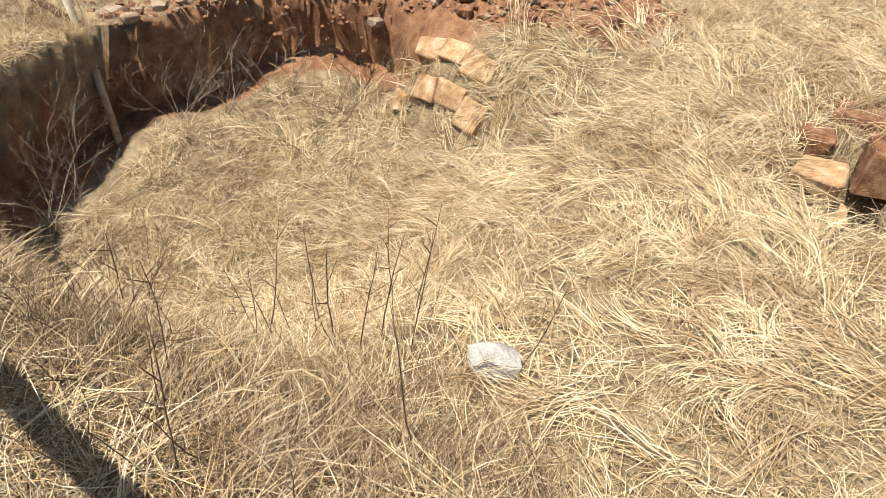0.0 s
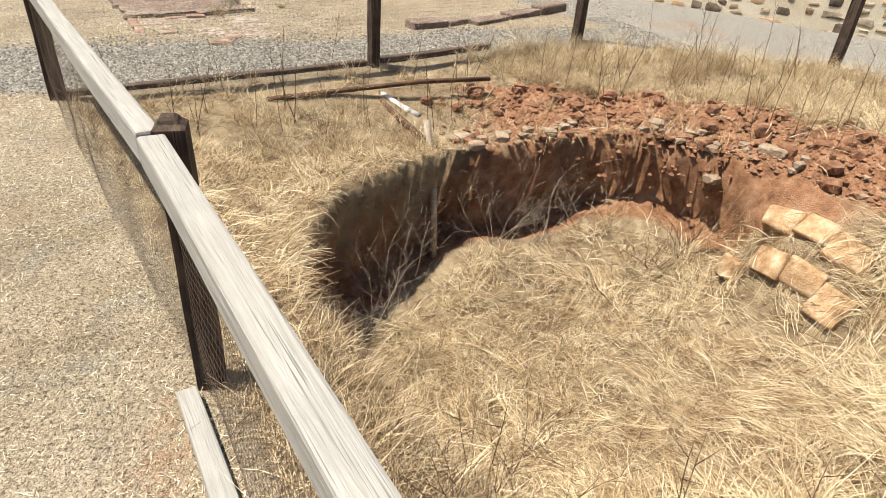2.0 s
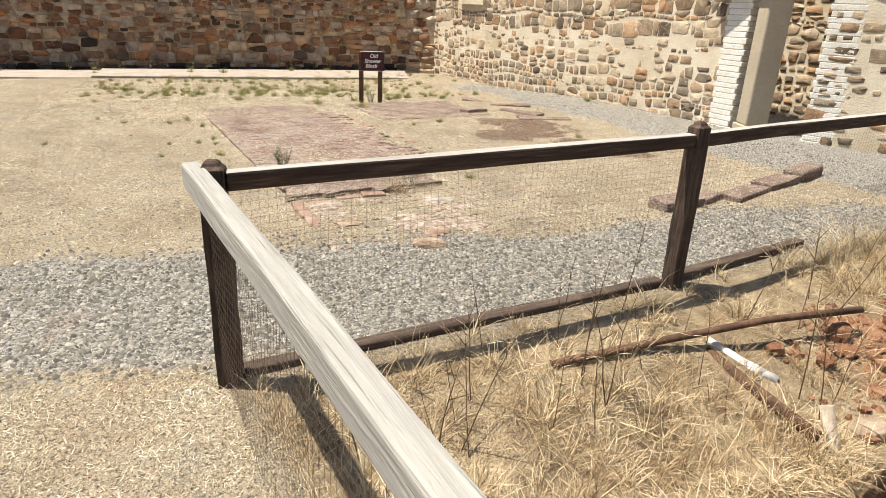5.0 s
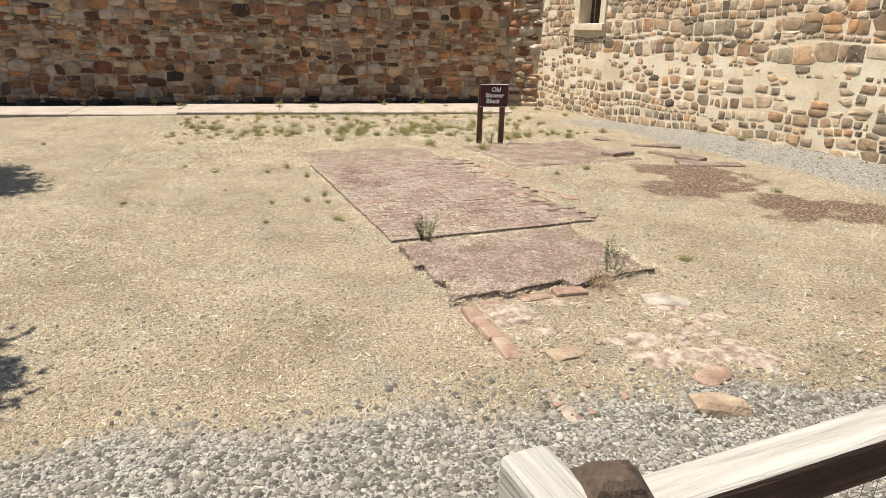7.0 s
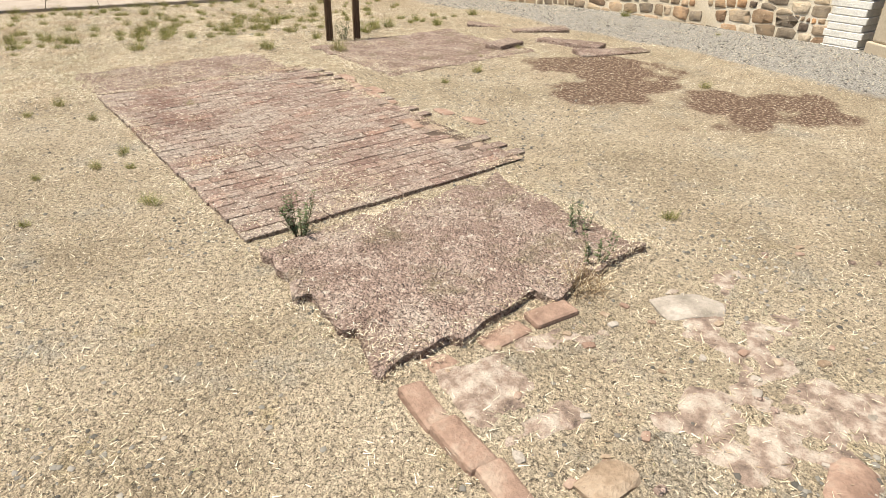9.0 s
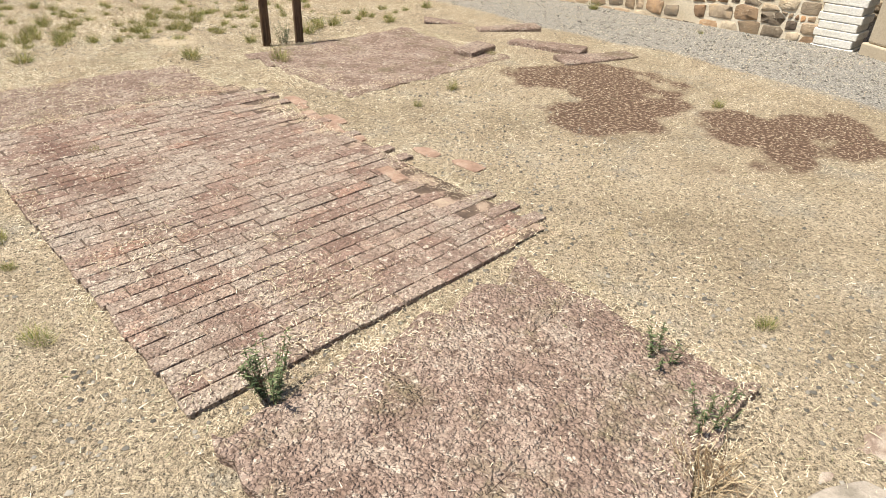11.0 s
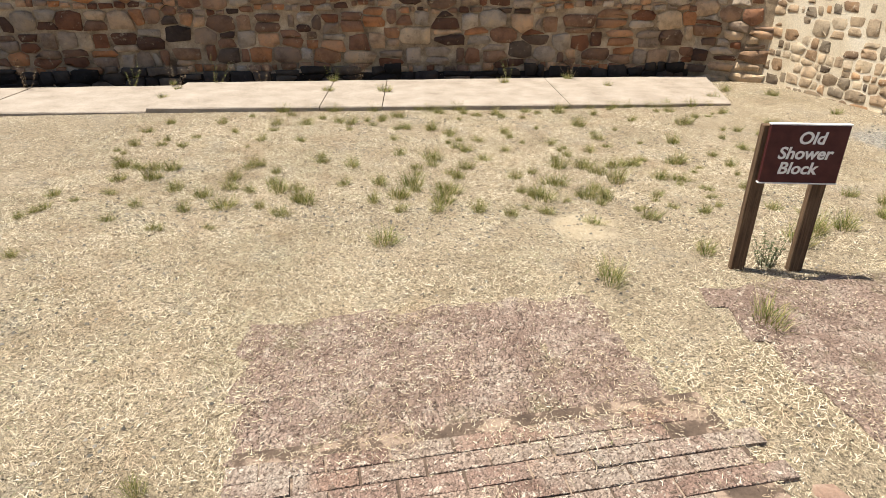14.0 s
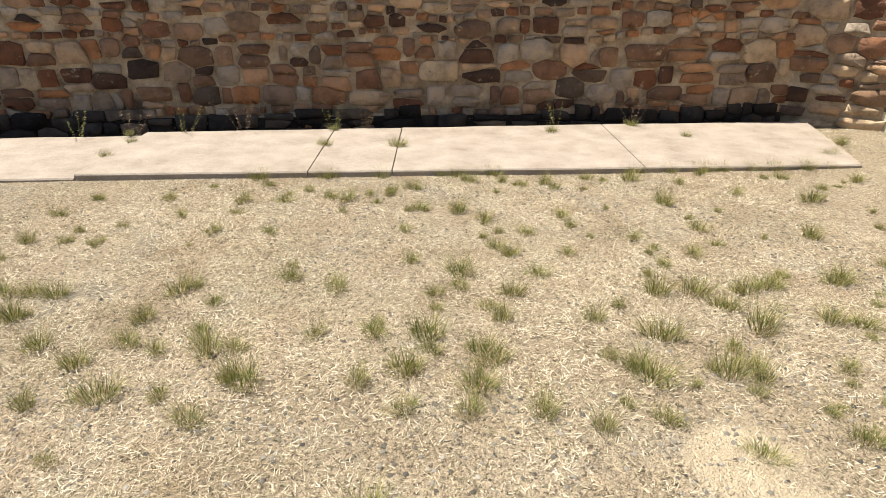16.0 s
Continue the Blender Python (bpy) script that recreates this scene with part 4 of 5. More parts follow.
# ---- sign ----
def build_sign():
    s = thing("sign", "maroon sign board with white lettering on two brown posts", "sign", at=(0, 0, 0), rz=-4)
    for x in (0.0, 0.32):
        bm = worn_beam(1.15, 0.045, 0.075, int(x * 10), 0.004, 6, 0.002)
        bmesh.ops.transform(bm, matrix=pose(x + 0.0, 0.0, -0.32, 0, -90, 0), verts=bm.verts)
        bmesh.ops.translate(bm, verts=bm.verts, vec=(0.03, 0, 0))
        part("post", bm, M_SIGNPOST, s)
    bm = bmesh.new()
    add_box(bm, (-0.022, -0.052, 0.535), (0.378, -0.026, 0.84))
    bmesh.ops.bevel(bm, geom=bm.edges[:], offset=0.004, segments=2, profile=0.5, affect="EDGES")
    board = part("board", bm, M_SIGN, s, "maroon painted board")
    for lo, hi in (((-0.026, -0.054, 0.84), (0.382, -0.024, 0.846)), ((-0.026, -0.054, 0.529), (0.382, -0.024, 0.535))):
        bm = bmesh.new()
        add_box(bm, lo, hi)
        part("edge_strip", bm, M_LETTER, board, "pale edge of the board")
    for word, x, z in (("Old", 0.195, 0.745), ("Shower", 0.178, 0.665), ("Block", 0.155, 0.585)):
        cu = bpy.data.curves.new("lettering", "FONT")
        cu.body, cu.size, cu.align_x, cu.extrude, cu.shear, cu.offset = word, 0.088, "CENTER", 0.001, 0.15, 0.0022
        tmp = new("lettering", cu)
        me = bpy.data.meshes.new_from_object(tmp)
        bpy.data.objects.remove(tmp)
        me.transform(pose(x, -0.0535, z, 90, 0, 0))
        me.materials.clear()
        me.materials.append(M_LETTER)
        part("lettering", me, M_LETTER, board, "white words: " + word)


M_SIGNPOST = wood_material("brown_sign_post_timber", [(0, (0.05, 0.03, 0.018)), (0.6, (0.115, 0.07, 0.04)), (1, (0.20, 0.13, 0.075))], (14, 14, 0.8))
build_sign()


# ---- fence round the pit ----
def pale_top_material():
    m, n, l, b = mat("brown_timber_with_pale_top", 0.85)
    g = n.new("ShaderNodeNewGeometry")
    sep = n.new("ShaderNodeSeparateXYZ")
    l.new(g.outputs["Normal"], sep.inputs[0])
    # pale grain on faces that point up, dark brown grain on the sides
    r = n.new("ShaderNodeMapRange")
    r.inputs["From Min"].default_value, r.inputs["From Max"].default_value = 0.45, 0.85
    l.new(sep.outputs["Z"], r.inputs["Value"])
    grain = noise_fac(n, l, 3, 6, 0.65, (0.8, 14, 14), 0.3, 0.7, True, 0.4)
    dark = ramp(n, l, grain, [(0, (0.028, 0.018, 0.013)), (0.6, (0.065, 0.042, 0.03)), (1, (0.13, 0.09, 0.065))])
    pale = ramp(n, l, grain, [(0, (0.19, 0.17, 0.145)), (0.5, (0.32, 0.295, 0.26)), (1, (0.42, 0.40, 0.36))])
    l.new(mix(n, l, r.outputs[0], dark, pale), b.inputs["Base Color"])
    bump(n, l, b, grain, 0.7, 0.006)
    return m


M_TOPRAIL = pale_top_material()


def netting(length, z0, z1, sx=0.036, sz=0.036, r=0.00065):
    """Sagging square wire netting in the plane y = 0."""
    verts, tris, c = [], [], 0

    def wire(p, q, steps):
        nonlocal c
        for i in range(steps + 1):
            t = i / steps
            x, z = p[0] + (q[0] - p[0]) * t, p[1] + (q[1] - p[1]) * t
            y = 0.02 * noise.noise(Vector((x * 2.2, 0, z * 2.6)))
            dz = 0.012 * noise.noise(Vector((x * 3, 5, z * 2)))
            dx = 0.008 * noise.noise(Vector((x * 3, 9, z * 4)))
            along_x = abs(q[0] - p[0]) > abs(q[1] - p[1])
            for k in range(3):
                a = k * 2.094
                off = (0, r * math.cos(a), r * math.sin(a)) if along_x else (r * math.cos(a), r * math.sin(a), 0)
                verts.append((x + dx + off[0], y + off[1], z + dz + off[2]))
        for i in range(steps):
            for k in range(3):
                a, b2 = c + i * 3 + k, c + i * 3 + (k + 1) % 3
                tris.extend(((a, b2, b2 + 3), (a, b2 + 3, a + 3)))
        c += 3 * (steps + 1)
    for i in range(int(length / sx) + 1):
        wire((i * sx, z0), (i * sx, z1), 5)
    for j in range(int((z1 - z0) / sz) + 1):
        wire((0, z0 + j * sz), (length, z0 + j * sz), 20)
    return fast_mesh("wire_netting", verts, tris, M_WIRE)


def build_fence():
    f = thing("fence", "weathered timber post and rail fence with rusted wire netting", "fence")
    P4, P5 = (5.4, -9.05), (6.6, -12.6)
    posts = [P0, P1, P2, P3, P4, P5]

    def along(a, b, z, extra=(0, 0), side=0.0):
        d = Vector((b[0] - a[0], b[1] - a[1]))
        n = Vector((-d.y, d.x)).normalized() * side
        e = d.normalized()
        return d.length + extra[0] + extra[1], pose(a[0] + n.x - e.x * extra[0], a[1] + n.y - e.y * extra[0], z, 0, 0, math.degrees(math.atan2(d.y, d.x)))
    for i, p in enumerate(posts):
        g = float(ground_z(*p))
        bm = bmesh.new()
        hw, top = (0.047, 0.047, 0.046, 0.05, 0.05, 0.05)[i], (1.03, 0.998, 1.03, 1.045, 1.03, 1.03)[i]
        add_box(bm, (-hw, -hw, g - 0.4), (hw, hw, top))
        bmesh.ops.bevel(bm, geom=[e for e in bm.edges if min(v.co.z for v in e.verts) > 0.9], offset=0.035, segments=4, profile=0.5, affect="EDGES")
        up = [e for e in bm.edges if abs(e.verts[0].co.z - e.verts[1].co.z) > 0.5]
        bmesh.ops.subdivide_edges(bm, edges=up, cuts=8, use_grid_fill=True)
        for v in bm.verts:
            v.co += Vector((noise.noise(v.co * 5 + Vector((i * 9, 0, 0))), noise.noise(v.co * 5 + Vector((0, i * 9, 3))), 0)) * 0.009
            v.co.x += 0.012 * math.sin(i * 3.1) * v.co.z
            if v.co.z > top - 0.03:                       # the tops are worn round
                v.co.x, v.co.y = v.co.x * 0.72, v.co.y * 0.72
        ob = part("post", bm, M_POST, f)
        ob.matrix_world = pose(p[0], p[1], 0, 0, 0, 10 if i > 1 else 80)
    # top rails: outside the west posts, between the north posts; each from its start height to its end height
    for i, (a, b, za, zb, material, w, h) in enumerate([((-2.405, -8.24), (-1.705, -11.86), 0.972, 0.998, M_RAIL, 0.072, 0.10), ((-1.700, -11.866), (-1.345, -14.3), 0.996, 0.985, M_RAIL, 0.076, 0.10),
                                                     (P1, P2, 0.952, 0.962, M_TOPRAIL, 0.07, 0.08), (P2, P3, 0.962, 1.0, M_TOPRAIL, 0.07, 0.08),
                                                     (P3, P4, 1.01, 0.98, M_RAIL, 0.07, 0.10), (P4, P5, 0.98, 0.98, M_RAIL, 0.07, 0.10)]):
        trim = 0.045 if i > 1 else 0.0
        L, m = along(a, b, za - h, (-trim, -trim))
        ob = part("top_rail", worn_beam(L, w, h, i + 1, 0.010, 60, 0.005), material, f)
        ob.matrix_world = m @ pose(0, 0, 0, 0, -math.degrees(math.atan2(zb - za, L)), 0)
    for i, (a, b, side, z) in enumerate([(P0, (-1.345, -14.3), -0.10, -0.01), (P1, P0, -0.075, -0.085), (P1, P2, 0.05, -0.02), (P2, (1.85, -7.55), 0.05, -0.0)]):
        L, m = along(a, b, z, (-0.06, -0.06), side)
        ob = part("bottom_rail", worn_beam(L, 0.08, 0.06, i + 11, 0.01, 16, 0.006), M_RAIL if i < 2 else M_DARKWOOD, f)
        ob.matrix_world = m
    for a, b, side in ((P1, P0, -0.035), (P0, (-1.30, -14.3), -0.035), (P1, P2, 0.03), (P2, P3, 0.03)):
        L, m = along(a, b, 0, (0, 0), side)
        ob = new("wire_netting", netting(L, 0.02, 0.88))
        ob.parent = f
        ob.matrix_world = m


build_fence()


# ---- things in the pit ----
def tube(name, pts, radius, material, sides=10, taper=None, closed=True):
    """A round rod through points, with its own caps."""
    bm = bmesh.new()
    rings = []
    pts = [Vector(p) for p in pts]
    for i, p in enumerate(pts):
        d = (pts[min(i + 1, len(pts) - 1)] - pts[max(i - 1, 0)]).normalized()
        side = d.cross(Vector((0, 0, 1)) if abs(d.z) < 0.9 else Vector((1, 0, 0))).normalized()
        up = side.cross(d)
        r = radius * (taper[i] if taper else 1)
        rings.append([bm.verts.new(p + (side * math.cos(a) + up * math.sin(a)) * r) for a in [2 * math.pi * k / sides for k in range(sides)]])
    for a, b in zip(rings, rings[1:]):
        for k in range(sides):
            bm.faces.new((a[k], a[(k + 1) % sides], b[(k + 1) % sides], b[k]))
    if closed:
        bm.faces.new(rings[0])
        bm.faces.new(rings[-1])
    bmesh.ops.recalc_face_normals(bm, faces=bm.faces[:])
    for fc in bm.faces:
        fc.smooth = len(fc.verts) == 4
    return bm


def build_pipe():
    p = thing("drain_pipe", "old drain pipe with a white plastic upper length", "pipe")
    part("white_length", tube("w", [(0.24, -8.36, -0.14), (0.40, -8.55, -0.23), (0.50, -8.655, -0.27)], 0.032, M_PIPE, 14), M_PIPE, p, "white plastic length")
    part("collar", tube("c", [(0.395, -8.545, -0.23), (0.44, -8.59, -0.25)], 0.038, M_PIPE, 14), M_PIPE, p, "raised white collar")
    part("lower_length", tube("l", [(0.20, -8.42, -0.17), (0.30, -8.75, -0.26), (0.38, -9.06, -0.33)], 0.034, M_RUST, 12), M_RUST, p, "rusted sloping length")
    part("downpipe", tube("d", [(0.42, -9.02, -0.17), (0.40, -9.25, -0.57), (0.38, -9.44, -1.50)], 0.034, M_TWIG, 12), M_TWIG, p, "brown upright length")


build_pipe()
pole = new("iron_pole", mesh_from("iron_pole", tube("p", [(-0.80, -8.45, -0.08), (-0.18, -8.42, -0.06), (0.62, -8.41, -0.03), (1.32, -8.43, -0.04)], 0.022, M_RUST, 10), M_RUST))
tagged(pole, "thin rusted iron pole lying in dry grass", "pole")


def rocks(name, label, category, group, spots, material, seed, cut=0.0):
    for i, (x, y, z, sx, sy, sz) in enumerate(spots):
        ob = new(name, rock_mesh(name, seed + i, material, (sx, sy, sz), 0.75 if sx < 0.095 else 0.3, 1 if sx < 0.095 else 2, cut))
        ob.matrix_world = pose(x, y, z, 0, 0, (seed * 37 + i * 67) % 180)
        tagged(ob, label, category, group)


def rim_spots(n, seed, y_lo, y_hi, off, size, flat=0.7):
    """Places along the east and north rim, found on the plan."""
    rng = random.Random(seed)
    out = []
    pts = [Vector(p) for p in RIM]
    segs = list(zip(pts[3:10], pts[4:11]))
    while len(out) < n:
        a, b = segs[rng.randrange(len(segs))]
        p = a.lerp(b, rng.random())
        nrm = Vector((b.y - a.y, a.x - b.x)).normalized()
        p = p + nrm * rng.uniform(*off)
        s = size[0] + (size[1] - size[0]) * rng.random() ** 2.2
        if y_lo < p.y < y_hi:
            out.append((p.x, p.y, float(ground_z(p.x, p.y)) + s * 0.2, s, s * rng.uniform(0.6, 1), s * rng.uniform(0.45, flat)))
    return out


rocks("rubble_stone", "tan rubble stone on the red pit edge", "stone", "rubble stones on the pit edge", rim_spots(110, 5, -12.6, -8.6, (-0.26, 0.03), (0.025, 0.11)), M_ROCK, 40, 0.7)
rocks("earth_clod", "red lump of dry earth on the pit edge", "clod", "red clods on the pit edge", rim_spots(300, 6, -12.4, -8.4, (-1.0, 0.02), (0.018, 0.11), 0.95), M_REDROCK, 140, 0.75)
rocks("rubble_stone", "large pale rubble stone set in the pit edge", "stone", "rubble stones on the pit edge",
      [(2.52, -9.12, -0.45, 0.16, 0.12, 0.13), (2.72, -9.30, -0.48, 0.12, 0.10, 0.10), (2.0, -9.14, -0.36, 0.15, 0.09, 0.05), (1.6, -9.18, -0.40, 0.10, 0.08, 0.05),
       (2.60, -9.55, -0.95, 0.17, 0.15, 0.12), (2.85, -9.75, -0.62, 0.11, 0.08, 0.08)], M_ROCK, 300, 0.68)
rocks("rubble_stone", "upright whitish stone in the pit edge", "stone", "rubble stones on the pit edge", [(2.30, -9.24, -0.60, 0.10, 0.08, 0.17)], M_CONC, 315, 0.7)
rocks("concrete_block", "pale broken concrete block half covered by straw", "block", "", [(0.27, -13.70, float(ground_z(0.27, -13.70)) + 0.02, 0.13, 0.105, 0.09)], M_CONC, 320, 0.85)


def build_vault():
    """A broken curved lining of orange masonry on the pit's east slope: worn blocks bedded in two courses."""
    lining = thing("masonry_lining", "broken curved lining of worn orange sandstone blocks in a pit", "masonry")
    rng = random.Random(31)
    for row, count in ((0, 4), (1, 3)):
        for k in range(count):
            y = -10.78 - 0.285 * k - 0.12 * row
            x = 2.54 + 0.215 * row - 0.13 * ((y + 11.2) / 0.8) ** 2
            e = 0.12
            z = float(ground_z(x, y))
            sx, sy = (float(ground_z(x + e, y)) - float(ground_z(x - e, y))) / (2 * e), (float(ground_z(x, y + e)) - float(ground_z(x, y - e))) / (2 * e)
            a, b, c = 0.122 * rng.uniform(0.85, 1.05), 0.155 * rng.uniform(0.85, 1.05), 0.10
            bm = bmesh.new()
            add_box(bm, (-a, -b, -c), (a, b, c))
            bmesh.ops.bevel(bm, geom=bm.edges[:], offset=0.03, segments=3, profile=0.5, affect="EDGES")
            for q in bm.verts:
                p = q.co * 9 + Vector((k * 3.7, row * 5.1, 0))
                q.co += Vector((noise.noise(p), noise.noise(p + Vector((7, 0, 0))), noise.noise(p + Vector((0, 7, 0))))) * 0.05
            for fc in bm.faces:
                fc.smooth = True
            ob = part("block", bm, M_ORANGE, lining)
            ob.matrix_world = pose(x, y, z - 0.072 + rng.uniform(-0.025, 0.01), math.degrees(math.atan(sy)) + rng.uniform(-6, 6), -math.degrees(math.atan(sx)) + rng.uniform(-6, 6), 8 * (2 - k) + rng.uniform(-6, 6))


build_vault()


def build_ruin():
    r = thing("masonry_stub", "broken stub of stone masonry over a dark opening", "masonry")
    rng = random.Random(2)
    for x, y, z, sx, sy, sz, k in [(3.02, -14.12, -0.37, 0.17, 0.15, 0.07, 1), (2.92, -14.28, -0.62, 0.16, 0.13, 0.08, 1), (2.82, -14.38, -0.80, 0.15, 0.12, 0.07, 2), (3.30, -13.95, -0.30, 0.13, 0.13, 0.1, 3),
                                   (3.45, -14.45, -0.33, 0.2, 0.2, 0.16, 3), (3.1, -14.75, -0.42, 0.3, 0.16, 0.2, 0), (2.6, -14.85, -0.46, 0.3, 0.15, 0.18, 0), (2.1, -14.85, -0.45, 0.22, 0.12, 0.12, 0), (3.7, -14.1, -0.25, 0.2, 0.2, 0.12, 3)]:
        bm = bmesh.new()
        add_box(bm, (-sx, -sy, -sz), (sx, sy, sz))
        bmesh.ops.bevel(bm, geom=bm.edges[:], offset=0.035, segments=3, profile=0.5, affect="EDGES")
        for q in bm.verts:
            q.co += Vector((noise.noise(q.co * 8 + Vector((x, y, 0))), noise.noise(q.co * 8 + Vector((0, x, z))), noise.noise(q.co * 8 + Vector((z, 0, y))))) * 0.05
        ob = part("block", bm, (M_ROCK, M_ORANGE, M_PALE, M_REDROCK)[k], r)
        ob.matrix_world = pose(x, y, z, rng.uniform(-5, 5), rng.uniform(-5, 5), 15 + rng.uniform(-8, 8))


build_ruin()


def branchy(seed, base, height, spread, material, n=9, depth=2, r=0.006):
    """A leafless shrub: stems that fork into twigs, in one mesh."""
    rng = random.Random(seed)
    bm = bmesh.new()

    def grow(p, d, length, rad, level):
        pts = [p]
        for i in range(4):
            d = (d + Vector((rng.uniform(-1, 1), rng.uniform(-1, 1), rng.uniform(-0.6, 0.7))) * 0.28).normalized()
            pts.append(pts[-1] + d * length / 4)
        t = tube("t", pts, rad, material, 5, [1, 0.85, 0.7, 0.5, 0.3])
        me = bpy.data.meshes.new("tmp")
        t.to_mesh(me)
        t.free()
        bm.from_mesh(me)
        bpy.data.meshes.remove(me)
        if level:
            for k in (2, 3, 4):
                for _ in range(rng.choice((1, 2))):
                    grow(pts[k], (d + Vector((rng.uniform(-1, 1), rng.uniform(-1, 1), rng.uniform(-0.3, 0.8)))).normalized(), length * rng.uniform(0.35, 0.6), rad * 0.55, level - 1)
    for i in range(n):
        a = rng.uniform(0, 6.28)
        grow(Vector(base) + Vector((rng.uniform(-0.08, 0.08), rng.uniform(-0.08, 0.08), 0)), Vector((math.cos(a) * spread, math.sin(a) * spread, 1)).normalized(), height * rng.uniform(0.6, 1.1), r * rng.uniform(0.7, 1.2), depth)
    return bm


for i, (x, y, h, n, m, lab) in enumerate([(-0.55, -10.25, 0.75, 6, M_TWIG, "pale leafless dead shrub against the pit wall"), (-0.2, -9.95, 0.55, 5, M_TWIG, "pale leafless dead shrub against the pit wall"),
                                          (0.9, -9.5, 0.6, 6, M_TWIG, "tangle of bare roots on the pit wall"), (1.4, -9.6, 0.5, 6, M_TWIG, "tangle of bare roots on the pit wall"),
                                          (2.1, -10.35, 0.4, 10, M_STALK, "brown dry bush on the pit floor"), (2.45, -10.2, 0.42, 12, M_STALK, "rust-brown dry bush on the pit floor"), (1.6, -10.5, 0.35, 8, M_STALK, "brown dry bush on the pit floor"),
                                          (-0.75, -12.3, 0.45, 9, M_STALK, "dark dry bush at the pit edge"), (-0.95, -12.9, 0.4, 8, M_STALK, "dark dry bush at the pit edge"), (-0.6, -11.7, 0.35, 7, M_STALK, "dark dry bush at the pit edge")]
                                         + [(px, py, 0.5, 6, M_TWIG, "tangle of bare roots on the pit wall") for px, py in ((1.15, -9.45), (1.8, -9.5), (-0.72, -10.6))]):
    ob = new("dead_shrub", mesh_from("dead_shrub", branchy(i + 1, (x, y, float(ground_z(x, y)) - 0.02), h, 0.75, m, n, 2, 0.0032 if m is M_TWIG else 0.003), m))
    tagged(ob, lab, "shrub", "dead shrubs in the pit")


# tall dry weed stalks
def stalk_mesh(seed):
    rng = random.Random(seed)
    pts, p = [], Vector((0, 0, -0.03))
    d = Vector((rng.uniform(-0.15, 0.15), rng.uniform(-0.15, 0.15), 1))
    for i in range(7):
        pts.append(p.copy())
        d = (d + Vector((rng.uniform(-0.1, 0.1), rng.uniform(-0.1, 0.1), 0.1))).normalized()
        p += d * 0.12
    bm = tube("s", pts, 0.0035, M_STALK, 5, [1, 1, 0.9, 0.8, 0.7, 0.55, 0.35])
    for k in (3, 4, 5):
        side = Vector((rng.uniform(-1, 1), rng.uniform(-1, 1), 0.9)).normalized() * 0.13
        t = tube("s", [pts[k], pts[k] + side * 0.6, pts[k] + side], 0.0022, M_STALK, 4, [1, 0.8, 0.4])
        me = bpy.data.meshes.new("tmp")
        t.to_mesh(me)
        t.free()
        bm.from_mesh(me)
        bpy.data.meshes.remove(me)
    return mesh_from("weed_stalk", bm, M_STALK)


STALKS = [stalk_mesh(i) for i in range(6)]
rngs = random.Random(12)
for i in range(120):
    zone = rngs.random()
    if zone < 0.5:
        x, y = rngs.uniform(-1.9, 4.2), rngs.uniform(-9.0, -7.95)
    elif zone < 0.72:
        x, y = rngs.uniform(3.0, 4.8), rngs.uniform(-11.5, -8.6)
    else:
        x, y = rngs.uniform(-1.15, 0.4), rngs.uniform(-14.0, -12.2)
    if poly_dist(np.array([x]), np.array([y]), FENCE_LOOP)[0] < 0.1:
        continue
    ob = new("weed_stalk", STALKS[i % 6])
    ob.matrix_world = pose(x, y, float(ground_z(x, y)), rngs.uniform(-12, 12), rngs.uniform(-12, 12), rngs.uniform(0, 360)) @ Matrix.Scale(rngs.uniform(0.5, 1.05), 4)
    tagged(ob, "thin dry brown weed stalk standing in straw", "weed", "weed stalks by the pit")


# ---- grasses ----
def on_floor(x, y):
    """Whether a place is on one of the brick floors, 0 to 1."""
    rx, ry = x - O.x, y - O.y
    u, v = rx * U.x + ry * U.y, rx * V.x + ry * V.y
    hit = np.zeros(x.shape)
    for u0, u1, v0, v1 in ((0, 1.82, 0, 3.95), (0, 1.45, -1.19, -0.14), (2.32, 4.22, 2.3, 3.88)):
        inside = np.minimum(np.minimum(u - u0, u1 - u), np.minimum(v - v0, v1 - v))
        hit = np.maximum(hit, smooth01(-0.03, 0.10, inside + 0.10 * fbm(x, y, 3.0, 21)))
    return hit


def on_slab(x, y):
    return (x < 2.1 + 0.25 * (y - 4.5)) & (y > 4.29 + 0.10 * x) & (y < 6.05 + 0.155 * x)


def lawn_chance(x, y):
    m = masks(x, y)
    c = 1 - 0.9 * m["sand"] - 0.7 * m["gravel"] - (0.97 - 0.45 * smooth01(0.05, 0.3, fbm(x, y, 1.8, 22))) * on_floor(x, y) - 0.7 * smooth01(0.3, 0.7, m["moss"])
    c = np.where(on_slab(x, y), 0.015, c) * (1 - m["soil"]) * (poly_dist(x, y, FENCE_LOOP) < -0.02)
    patch = 0.40 + 0.45 * smooth01(-0.35, 0.25, fbm(x, y, 0.9, 14)) + 0.55 * fbm(x, y, 5.5, 15, 3)
    east = EAST_A[0] + (EAST_B[0] - EAST_A[0]) * (y - EAST_A[1]) / (EAST_B[1] - EAST_A[1])
    return np.clip(c * patch, 0, 1) * (x < east - 0.02)


def blades_object(name, label, category, x, y, ang, length, width, rise, fall, material, segs, lift=0.0):
    z = ground_z(x, y) + lift
    v, t = blade_arrays(np.stack([x, y, z], -1), ang, length, width, rise, fall, segs)
    return tagged(new(name, fast_mesh(name, v, t, material)), label, category, kind="stuff")


